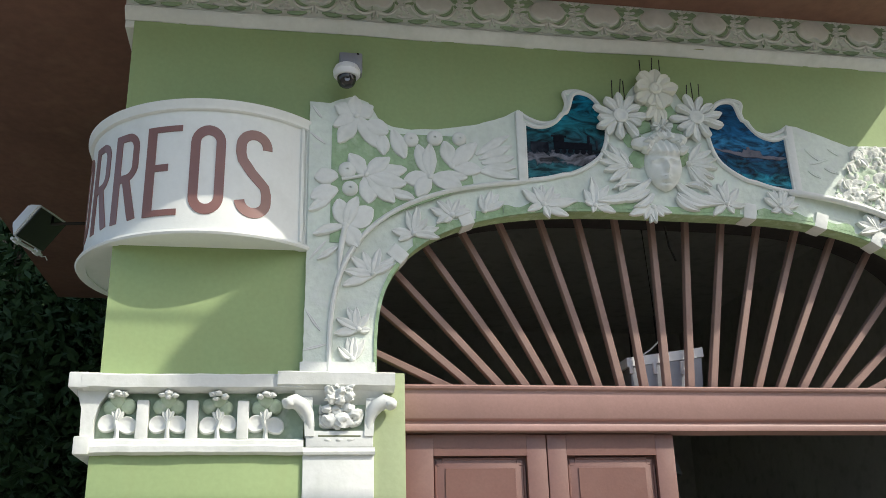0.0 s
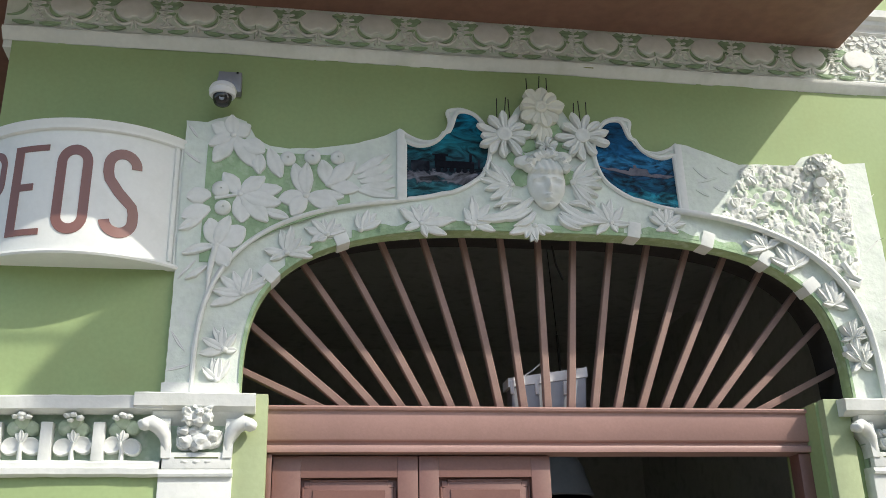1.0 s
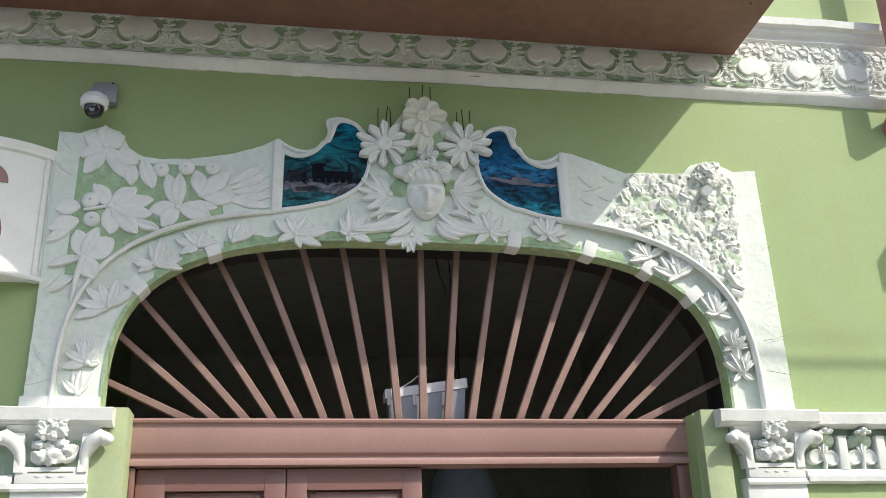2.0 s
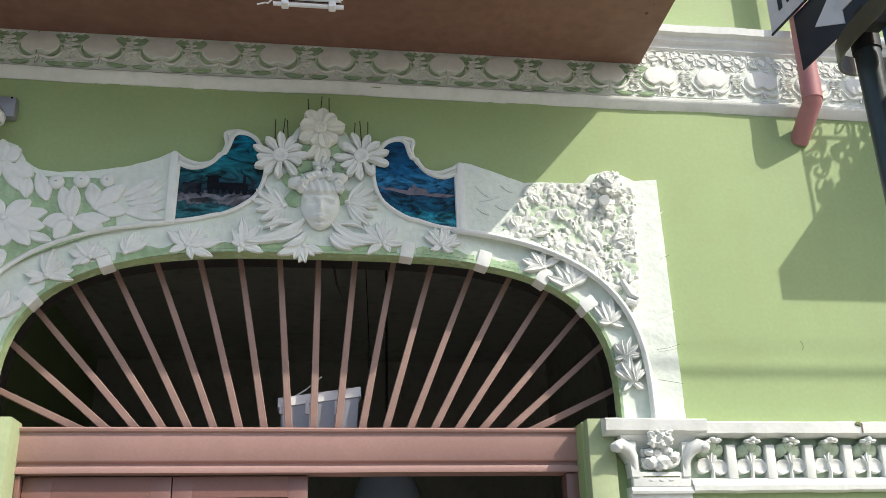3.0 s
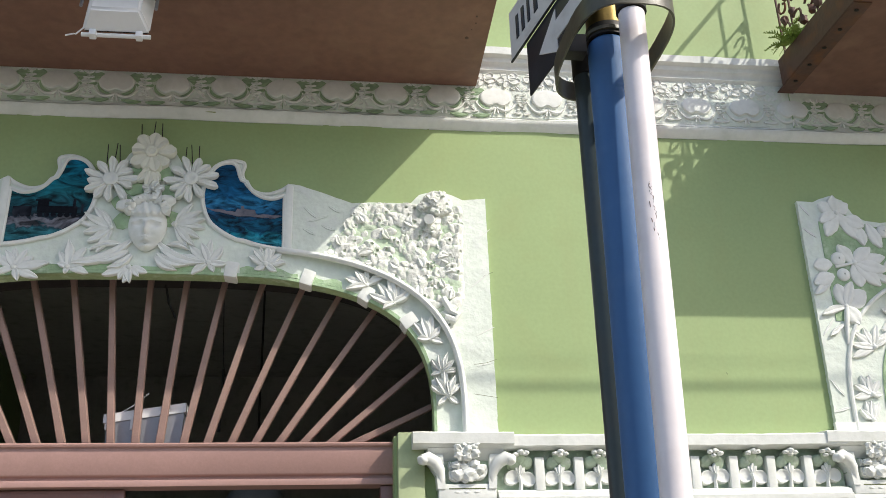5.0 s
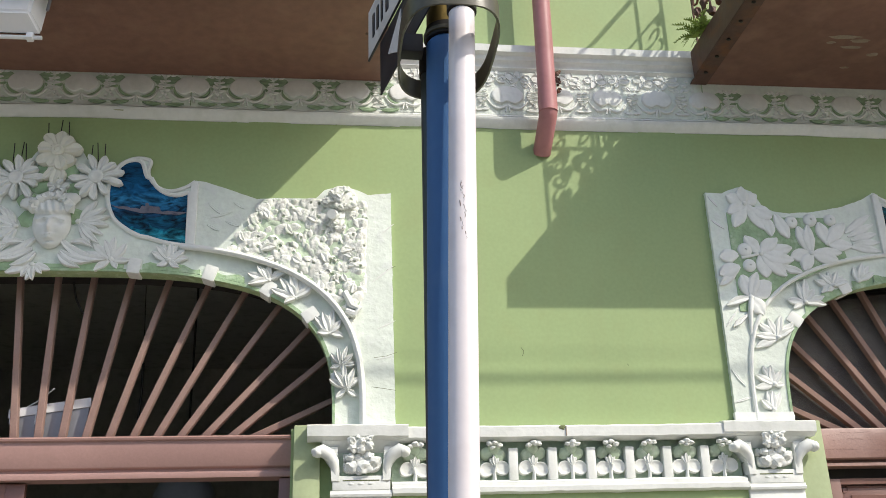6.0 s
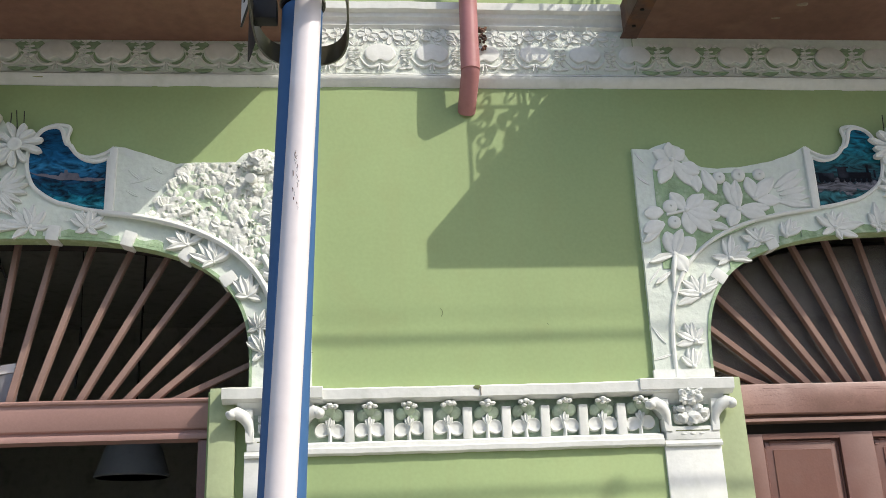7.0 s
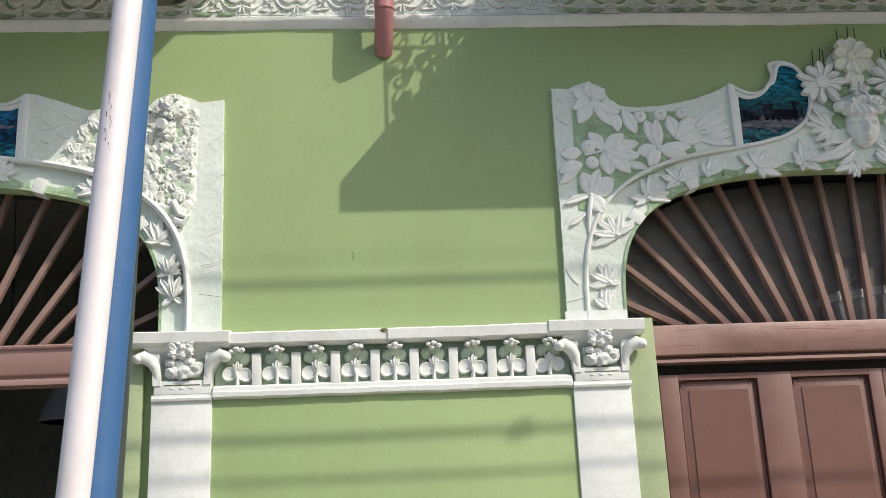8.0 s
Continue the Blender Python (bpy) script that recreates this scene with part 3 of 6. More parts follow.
while x < 9.5:
    for (name, me), dx in zip(motifs[:4] + [motifs[4 + k % 4], motifs[4 + (k * 3 + 2) % 4]], (0.0, 0.0, PITCH / 2, PITCH / 2, -0.24 * PITCH, 0.24 * PITCH)):
        # The sunlit stretch gets no shade-coloured hollow patches.
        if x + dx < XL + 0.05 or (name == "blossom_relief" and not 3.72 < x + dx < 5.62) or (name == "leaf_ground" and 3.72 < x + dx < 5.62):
            continue
        ob = new(name, me)
        ob.parent = cornice
        ob.matrix_parent_inverse = Matrix.Identity(4)
        ob.location = (x + dx, 4.5035 - 0.002 * (name == "heart_relief"), 4.872 if name == "blossom_relief" else 4.742)
        turn = 14 * math.sin(k * 4.7 + dx * 50) if name == "blossom_relief" else 1.5 * math.sin(k * 2.7)
        ob.rotation_euler = (radians(-2.5), radians(turn), 0)
        sx = 1 + 0.04 * math.sin(k * 1.9)
        ob.scale = (sx, 1, 1 + 0.03 * math.sin(k * 3.3)) if name != "blossom_relief" else (1.05 * sx, 1.0, 1.15 + 0.15 * math.sin(k * 5.1 + dx * 30))
    x += PITCH
    k += 1
for x in (0.32, 2.54, 3.86, 5.69, 7.9):
    bm = B()
    box(bm, x - 0.0015, x + 0.0015, 4.494, 4.513, 4.62, 4.91)
    part("joint", bm, MOSS if x < 3.5 or x > 5.6 else CREAM, cornice)
bm = B()
blob(bm, 2.16, 4.491, 4.580, 0.085, 0.006, 0.014, 0.7, 4)
part("stain", bm, LICHEN, cornice, "dark mossy stain on the lower fillet")


# ---- plaster surround of the arches ----
RIBX = 1.832


def outer_rib(side, i, n):
    a, h, m = (-1.714, 1.03, 3.25) if side < 0 else (1.719, 1.03, 3.17)
    return superellipse(RIBX, a, h, m, SPRING, i / n)


MURAL = [(1.12, 4.06), (1.18, 4.035), (1.25, 4.045), (1.31, 4.09), (1.345, 4.16), (1.372, 4.235), (1.42, 4.25), (1.48, 4.225), (1.53, 4.15), (1.547, 4.06),
         (1.537, 3.97), (1.50, 3.885), (1.43, 3.825), (1.35, 3.782), (1.24, 3.747), (1.115, 3.726)]
CREST = [(1.083, 4.132), (1.13, 4.098), (1.20, 4.072), (1.265, 4.080), (1.32, 4.122), (1.350, 4.19), (1.340, 4.250), (1.362, 4.268), (1.42, 4.272), (1.485, 4.245),
         (1.55, 4.18), (1.66, 4.215), (1.72, 4.30), (1.78, 4.35)]
MID = 1.842


def flowing(pts, closed=False, per=5):
    """A smooth curve through the points."""
    n = len(pts)
    out = []
    for i in range(n if closed else n - 1):
        p = [Vector(pts[k % n] if closed else pts[max(0, min(n - 1, k))]) for k in (i - 1, i, i + 1, i + 2)]
        for q in (j / per for j in range(per)):
            v = 0.5 * ((2 * p[1]) + (p[2] - p[0]) * q + (2 * p[0] - 5 * p[1] + 4 * p[2] - p[3]) * q * q + (3 * p[1] - p[0] - 3 * p[2] + p[3]) * q ** 3)
            out.append((v.x, v.y))
    return out if closed else out + [tuple(pts[-1])]


CREST = flowing(CREST)
MURAL = flowing(MURAL) 


def mirrored(pts, axis=MID):
    return [(2 * axis - x, z) for x, z in pts]


def band_depth(x):
    """How far the arch band lies behind the spandrels' face."""
    q = max(0.0, min(1.0, (abs(x - RIBX) - 0.72) / 0.25))
    return 0.016 * q * q * (3 - 2 * q)


def roughened(pts, amp=0.0035):
    """Edges chipped by hand and time."""
    out = []
    for a, q in zip(pts, pts[1:] + pts[-1:]):
        a, q = Vector(a), Vector(q)
        n = max(1, int((q - a).length / 0.022))
        for k in range(n):
            p = a.lerp(q, k / n)
            out.append((p.x + amp * noise.noise((p.x * 31, p.y * 31, 1.0)), p.y + amp * noise.noise((p.x * 31, p.y * 31, 5.0))))
    return out


def roughened_box(x0, x1, y0, y1, z0, z1):
    """A plaster block with uneven edges."""
    return prism(B(), roughened([(x0, z0), (x1, z0), (x1, z1), (x0, z1), (x0, z0)], 0.004)[:-1], y0, y1)


def coral(x, z, r, tall, y, seed):
    """A carved knob: lumpy, with a few drilled eyes."""
    bm = B()
    rr = random.Random(seed)
    made = bmesh.ops.create_icosphere(bm, subdivisions=4, radius=1)
    lumps = [(Vector((rr.uniform(-1, 1), rr.uniform(-1, 0.1), rr.uniform(-1, 1))).normalized(), rr.random() < 0.45) for _ in range(int(12 + r * 260))]
    size = 0.50 if r < 0.06 else 0.34
    for v in made["verts"]:
        n = v.co.normalized()
        k = 0.80
        for d, eye in lumps:
            q = (n - d).length / size
            if q < 1:
                k = max(k, 0.78 + (0.28 + 0.12 * d.x) * (1 - q ** 4) ** 0.5)
        for d, eye in lumps:
            if eye and (n - d).length < size * 0.30:
                k -= 0.26
        v.co = Vector((x + n.x * k * r, y + n.y * k * tall, z + n.z * k * r))
    return bm


def arch_surround():
    e = empty("arch_surround", "white and mint plaster arch surround with moulded flowers and leaves", "arch surround", AXIS, W, SPRING, "arch surrounds")
    y = 4.503
    top = [(0.0, SPRING + 0.01), (0.007, 3.2), (0.008, 4.115), (0.11, 4.11), (0.16, 4.135), (0.23, 4.155), (0.30, 4.125), (0.35, 4.04), (0.42, 3.995), (0.52, 3.985), (0.66, 3.995), (0.85, 4.03), (1.0, 4.082)]
    right = [(2.66, 4.122), (2.80, 4.075), (2.95, 4.022), (3.06, 4.03), (3.28, 4.03), (3.33, 4.085), (3.43, 4.115), (3.53, 4.085), (3.58, 4.058), (3.712, 4.072), (3.716, 3.7), (3.724, SPRING + 0.01)]
    outline = top + CREST + [(MID, 4.365)] + mirrored(CREST)[::-1] + right
    ribs = [outer_rib(-1, i, 24) for i in range(25)] + [outer_rib(1, 24 - i, 24) for i in range(25)]
    bm = B()
    prism(bm, roughened(outline) + ribs[::-1], y, 4.60)
    plate = part("plate", bm, MINT, e, "pale mint washed plaster plate")
    # the arch band, sunk behind the spandrels
    bm = B()
    rows = []
    for (xo, zo), (xi, zi) in zip(ribs[:25] + ribs[26:], INNER):
        yo, ym = y + band_depth(xo), y + band_depth(xo) + 0.006
        xm, zm = (xo + xi) / 2, (zo + zi) / 2
        rows.append([bm.verts.new(p) for p in ((xo, 4.60, zo), (xo, yo, zo), (xm, ym, zm), (xi, yo, zi), (xi, 4.60, zi))])
    for u, v in zip(rows, rows[1:]):
        for k in range(4):
            bm.faces.new((u[k], u[k + 1], v[k + 1], v[k]))
    part("arch_band", bm, MINT, e, "pale mint washed sunk band of the arch", smooth=35)
    # raised rib that separates the arch band from the spandrels
    for side in (-1, 1):
        path = []
        for i in range(25):
            p = outer_rib(side, i, 24)
            if (p[0] - RIBX) * side > 0.72:
                path.append((p[0], y - (0.004 if side < 0 else 0.020), p[1]))
        path.append((RIBX + side * 0.72, y - 0.004, path[-1][2] + 0.008))
        part("rib", tube(B(), path, 0.013 if side < 0 else 0.018, 8), WHITE, e)
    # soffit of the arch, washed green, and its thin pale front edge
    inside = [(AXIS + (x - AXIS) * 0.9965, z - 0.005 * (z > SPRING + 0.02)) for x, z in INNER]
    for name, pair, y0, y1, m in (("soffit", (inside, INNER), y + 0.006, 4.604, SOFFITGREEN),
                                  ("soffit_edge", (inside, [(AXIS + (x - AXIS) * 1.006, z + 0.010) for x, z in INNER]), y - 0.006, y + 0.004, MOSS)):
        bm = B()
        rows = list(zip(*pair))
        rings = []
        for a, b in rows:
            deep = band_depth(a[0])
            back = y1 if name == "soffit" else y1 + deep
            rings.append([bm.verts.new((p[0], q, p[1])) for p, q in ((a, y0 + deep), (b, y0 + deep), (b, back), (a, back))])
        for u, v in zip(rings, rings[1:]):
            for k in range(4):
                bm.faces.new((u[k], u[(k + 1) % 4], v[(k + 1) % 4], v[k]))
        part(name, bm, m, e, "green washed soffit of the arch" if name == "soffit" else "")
    # green ground between the flowers of the near spandrel
    ground = [(0.115, 3.36), (0.12, 3.98), (0.20, 4.07), (0.32, 4.02), (0.44, 3.955), (0.79, 3.955), (0.80, 3.90), (0.83, 3.70), (0.70, 3.635), (0.48, 3.545), (0.30, 3.44), (0.22, 3.36)]
    part("relief_ground", prism(B(), ground, y - 0.005, y + 0.01), MOSS, e, "green washed ground of the flower relief")
    yy = y - 0.004

    def flower(base, tips, h, material=WHITE, heart=0.016):
        """A blossom: its heart, and each petal or leaf under it. tips: (x, z, width)."""
        f = part("flower", blob(B(), base[0], yy - h * 0.55, base[1], heart, h * 0.6, heart, 0.3, base[0]), material, e)
        for k, (tx, tz, w) in enumerate(tips):
            part("petal", petal(B(), *base, tx, tz, w, yy, h * (0.85 + 0.15 * math.sin(k * 2.3)), 0.006 * math.sin(k * 1.7)), material, f)
        return f

    flower((0.239, 4.039), [(0.133, 4.097, 0.085), (0.231, 4.147, 0.085), (0.32, 4.101, 0.085), (0.127, 3.974, 0.071), (0.152, 3.886, 0.091), (0.354, 3.867, 0.091)], 0.018)
    flower((0.29, 3.718), [(0.206, 3.824, 0.089), (0.407, 3.814, 0.082), (0.492, 3.757, 0.089), (0.488, 3.675, 0.093), (0.427, 3.577, 0.096), (0.307, 3.567, 0.103)], 0.018)
    flower((0.61, 3.722), [(0.548, 3.895, 0.085), (0.610, 3.900, 0.082), (0.475, 3.699, 0.089), (0.543, 3.614, 0.089), (0.768, 3.68, 0.096), (0.798, 3.727, 0.068)], 0.018)
    flower((0.72, 3.788), [(0.687, 3.924, 0.085), (0.851, 3.916, 0.089), (0.872, 3.773, 0.082)], 0.017)
    flower((0.189, 3.444), [(0.152, 3.582, 0.093), (0.247, 3.595, 0.075), (0.322, 3.539, 0.123), (0.036, 3.397, 0.051), (0.251, 3.338, 0.096)], 0.018)
    for b0, t0, w in (((0.285, 4.005), (0.400, 3.955), 0.103), ((0.369, 3.950), (0.376, 3.832), 0.075), ((0.421, 3.972), (0.484, 3.818), 0.084), ((0.150, 3.71), (0.036, 3.693), 0.091),
                      ((0.152, 3.638), (0.020, 3.586), 0.096), ((0.13, 3.612), (0.013, 3.516), 0.059), ((0.155, 3.340), (0.058, 3.268), 0.034), ((0.40, 3.64), (0.53, 3.60), 0.055)):
        part("leaf", petal(B(), *b0, *t0, w, yy + 0.003, 0.018), WHITE, e)
    for b0, t0 in (((0.849, 3.859), (1.026, 3.978)), ((0.864, 3.835), (1.039, 3.918)), ((0.876, 3.813), (1.047, 3.855)), ((0.883, 3.789), (1.055, 3.799)), ((0.853, 3.775), (1.055, 3.741))):
        part("leaf", petal(B(), *b0, *t0, 0.052, yy + 0.004, 0.012), WHITE, e)
    for x, z, r in ((0.515, 3.922, 0.040), (0.637, 3.937, 0.042), (0.764, 3.940, 0.037), (0.211, 3.641, 0.040), (0.196, 3.739, 0.044)):
        bm = lathe(B(), [(r, 0.006), (r * 0.98, -0.006), (r * 0.86, -0.013), (r * 0.4, -0.017), (0.006, -0.017), (0.005, -0.010), (0.002, -0.009)], x, yy - 0.004, z, "y", 20)
        part("bud", bm, WHITE, e)
    part("stem", tube(B(), [(0.189, yy - 0.006, 3.444), (0.176, yy - 0.008, 3.373), (0.167, yy - 0.008, 3.316), (0.160, yy + 0.002, 3.22)], [0.014, 0.016, 0.013, 0.007], 8), WHITE, e)
    part("stem", tube(B(), [(0.28, yy - 0.006, 3.715), (0.22, yy - 0.008, 3.70), (0.17, yy - 0.006, 3.69)], 0.009, 6), WHITE, e)
    for b0, t0 in (((0.02, 4.09), (0.07, 4.02)), ((0.01, 3.94), (0.09, 3.88)), ((0.02, 3.27), (0.10, 3.37)), ((0.01, 3.02), (0.08, 2.92)), ((0.0, 2.83), (0.11, 2.86))):
        bm = B()
        petal(bm, *b0, *t0, 0.016, y, 0.006)
        part("incised_leaf", bm, WHITE, e)

    # painted panels in the crest and their raised borders
    for name, pts, m in (("painted_panel", MURAL, MURAL_TRAIN), ("painted_panel", mirrored(MURAL), MURAL_BOAT)):
        panel = part(name, prism(B(), pts, y - 0.006, y + 0.004), m, e, "dark blue painting of a train" if m is MURAL_TRAIN else "dark blue painting of a boat on the sea")
        if m is MURAL_TRAIN:
            bm = B()
            yp = y - 0.010
            box(bm, 1.262, 1.47, yp, yp + 0.006, 3.915, 3.955, 0.004)
            box(bm, 1.262, 1.32, yp, yp + 0.006, 3.955, 3.985, 0.003)
            box(bm, 1.250, 1.332, yp, yp + 0.006, 3.983, 3.992)
            box(bm, 1.445, 1.46, yp, yp + 0.006, 3.955, 4.0, 0.002)
            box(bm, 1.49, 1.50, yp, yp + 0.006, 3.92, 3.97, 0.002)
            box(bm, 1.138, 1.235, yp, yp + 0.006, 3.905, 3.95, 0.003)
            for cx in (1.155, 1.19, 1.22, 1.28, 1.315, 1.35, 1.385, 1.42, 1.455):
                lathe(bm, [(0.014, 0.0), (0.014, 0.005)], cx, yp, 3.903, "y", 10)
            part("painted_train", bm, BLACKPAINT, panel, "black painted silhouette of a steam train")
        else:
            bm = B()
            yp = y - 0.010
            prism(bm, roughened([(2.145, 3.966), (2.20, 3.945), (2.34, 3.921), (2.53, 3.912), (2.565, 3.928), (2.46, 3.934), (2.36, 3.938), (2.24, 3.952), (2.145, 3.966)], 0.010)[:-1], yp, yp + 0.006)
            prism(bm, roughened([(2.305, 3.938), (2.32, 3.966), (2.335, 3.964), (2.337, 3.982), (2.352, 3.984), (2.356, 3.966), (2.415, 3.960), (2.425, 3.934), (2.305, 3.938)], 0.008)[:-1], yp + 0.001, yp + 0.007)
            part("painted_boat", bm, GREYPAINT, panel, "grey painted boat on the horizon")
        border = [(x + (0.012 if x > (1.33 if m is MURAL_TRAIN else 2.35) else -0.012), z) for x, z in pts]
        part("panel_border", tube(B(), [(x, y - 0.006, z) for x, z in border], 0.013, 7, True), WHITE, e)
    for pts in (CREST[:46], mirrored(CREST[:46])):
        part("crest_edge", tube(B(), [(x, y + 0.002, z - 0.010) for x, z in pts], 0.013, 7), WHITE, e)
    for s, x in ((-1, 1.085), (1, 2.60)):
        part("crest_post", box(B(), x - 0.021, x + 0.021, y - 0.02, y + 0.01, 3.715, 4.115, 0.008), WHITE, e)

    # flowers of the crest
    for cx, cz, r, n, h, turn in ((1.838, 4.285, 0.128, 9, 0.044, 0.2), (1.632, 4.115, 0.148, 12, 0.032, 0.1), (2.06, 4.13, 0.148, 11, 0.032, 0.4)):
        m = CREAM if r < 0.13 else WHITE
        d = part("daisy", lathe(B(), [(0.27 * r, 0.0), (0.27 * r, -h * 0.95), (0.20 * r, -h * 1.15), (0.13 * r, -h * 1.12), (0.10 * r, -h * 1.0), (0.02 * r, -h * 1.02)], cx, yy - 0.008, cz, 'y', 18), m, e)
        for bm in daisy(cx, cz, r, n, yy - 0.012, h, turn, width=0.60 if n < 10 else 0.31):
            part("petal", bm, m, d)
    for cx, cz, r, n in ((1.86, 4.06, 0.06, 7),):
        d = part("small_flower", blob(B(), cx, yy - 0.03, cz, 0.2 * r, 0.02, 0.2 * r, 0.12, cx), WHITE, e)
        for bm in daisy(cx, cz, r, n, yy - 0.005, 0.04, 0.3, 0.2, 0.6):
            part("petal", bm, WHITE, d)
    for tx, tz, w in ((1.775, 4.105, 0.050), (1.825, 4.075, 0.054), (1.880, 4.100, 0.050), (1.800, 4.16, 0.04)):
        part("hanging_petal", petal(B(), 1.838, 4.215, tx, tz, w, yy - 0.012, 0.026, 0.006, spoon=True), CREAM, e)
    for x, z, s in ((1.735, 3.955, 1), (1.93, 3.985, -1)):
        bm = B()
        blob(bm, x, yy - 0.03, z, 0.062, 0.035, 0.04, 0.25, x)
        tube(bm, [(x + s * (0.05 - 0.03 * math.cos(q)), yy - 0.05, z + 0.032 * math.sin(q)) for q in (k * 0.6 for k in range(9))], 0.010, 6)
        part("scroll", bm, WHITE, e)
    flower((1.66, 3.83), [(1.555, 3.955, 0.042), (1.515, 3.915, 0.045), (1.490, 3.860, 0.045), (1.520, 3.800, 0.045), (1.545, 3.745, 0.048), (1.595, 3.690, 0.050), (1.605, 3.93, 0.036)], 0.026)
    flower((1.99, 3.86), [(2.125, 3.785, 0.045), (2.150, 3.84, 0.044), (2.065, 3.715, 0.048), (2.105, 3.735, 0.042), (2.130, 3.945, 0.042), (2.075, 3.985, 0.042), (2.15, 3.895, 0.040)], 0.026)
    for b0, t0, w, bend in (((1.77, 3.76), (1.47, 3.625), 0.060, 0.035), ((1.76, 3.70), (1.56, 3.64), 0.045, 0.02), ((1.72, 3.74), (1.56, 3.70), 0.035, -0.02), ((1.78, 3.68), (1.66, 3.60), 0.045, 0.015),
                            ((1.91, 3.75), (2.16, 3.640), 0.060, -0.035), ((1.91, 3.69), (2.08, 3.625), 0.045, -0.02), ((1.96, 3.74), (2.08, 3.71), 0.035, 0.02), ((1.90, 3.67), (2.02, 3.595), 0.045, -0.015)):
        part("scroll_leaf", petal(B(), *b0, *t0, w, yy, 0.024, bend, 0.9), WHITE, e)
    for x, z in ((1.70, 3.99), (1.955, 4.06), (1.755, 4.075), (1.96, 3.90), (1.72, 3.88), (1.90, 4.17), (1.78, 4.18)):
        part("relief_ground", blob(B(), x, yy, z, 0.058, 0.009, 0.050, 0.3, z), MOSS, e)

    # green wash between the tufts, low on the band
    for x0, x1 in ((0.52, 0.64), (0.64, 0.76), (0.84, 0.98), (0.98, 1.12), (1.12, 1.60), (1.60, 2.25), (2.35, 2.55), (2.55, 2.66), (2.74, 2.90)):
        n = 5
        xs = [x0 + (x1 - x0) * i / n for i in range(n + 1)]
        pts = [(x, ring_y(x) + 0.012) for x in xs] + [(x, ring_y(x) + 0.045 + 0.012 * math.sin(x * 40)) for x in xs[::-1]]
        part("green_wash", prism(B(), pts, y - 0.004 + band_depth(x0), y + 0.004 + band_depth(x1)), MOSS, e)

    # the moulded mask: one plain shape
    bm = B()
    blob(bm, 1.848, yy - 0.006, 3.842, 0.102, 0.052, 0.142, 0.0, 1, 5)
    for v in bm.verts:
        u, w = (v.co.x - 1.848) / 0.100, (v.co.z - 3.842) / 0.142
        v.co.x = 1.848 + 0.100 * u * (1.0 + 0.05 * w - 0.16 * max(0.0, -w) ** 2)
        if v.co.y < yy - 0.02:
            nose = math.exp(-(u / 0.13) ** 2) * (math.exp(-((w + 0.27) / 0.14) ** 2) + 0.5 * math.exp(-((w + 0.05) / 0.16) ** 2))
            brow = math.exp(-((w - 0.12 + 0.10 * u * u) / 0.06) ** 2) * (0.3 + 0.7 * min(1, abs(u) * 4)) * (abs(u) < 0.8)
            hollow = math.exp(-((w + 0.01) / 0.09) ** 2) * math.exp(-((abs(u) - 0.38) / 0.20) ** 2)
            lid = math.exp(-((w + 0.02) / 0.04) ** 2) * math.exp(-((abs(u) - 0.38) / 0.15) ** 2)
            lips = math.exp(-((w + 0.53) / 0.04) ** 2) * math.exp(-(u / 0.26) ** 2) + math.exp(-((w + 0.645) / 0.05) ** 2) * math.exp(-(u / 0.20) ** 2) - 0.9 * math.exp(-((w + 0.75) / 0.05) ** 2) * math.exp(-(u / 0.3) ** 2)
            chin = math.exp(-((w + 0.86) / 0.10) ** 2) * math.exp(-(u / 0.25) ** 2)
            cap = 1 / (1 + math.exp(-(w - 0.31 - 0.10 * abs(u)) / 0.012))
            v.co.y += -0.036 * nose - 0.015 * brow + 0.024 * hollow - 0.015 * lid - 0.022 * lips - 0.012 * chin - (0.028 + 0.006 * math.sin(u * 17 + 6 * w)) * cap
    part("mask", bm, WHITE, e, "plain moulded plaster mask", smooth=80)
    for k in range(9):
        a = radians(22 + 17 * k)
        cx, cz = 1.848 + 0.108 * math.cos(a), 3.880 + 0.115 * math.sin(a)
        part("hair_curl", blob(B(), cx, yy - 0.045, cz, 0.030, 0.04, 0.026, 0.6, k, 2), WHITE, e)

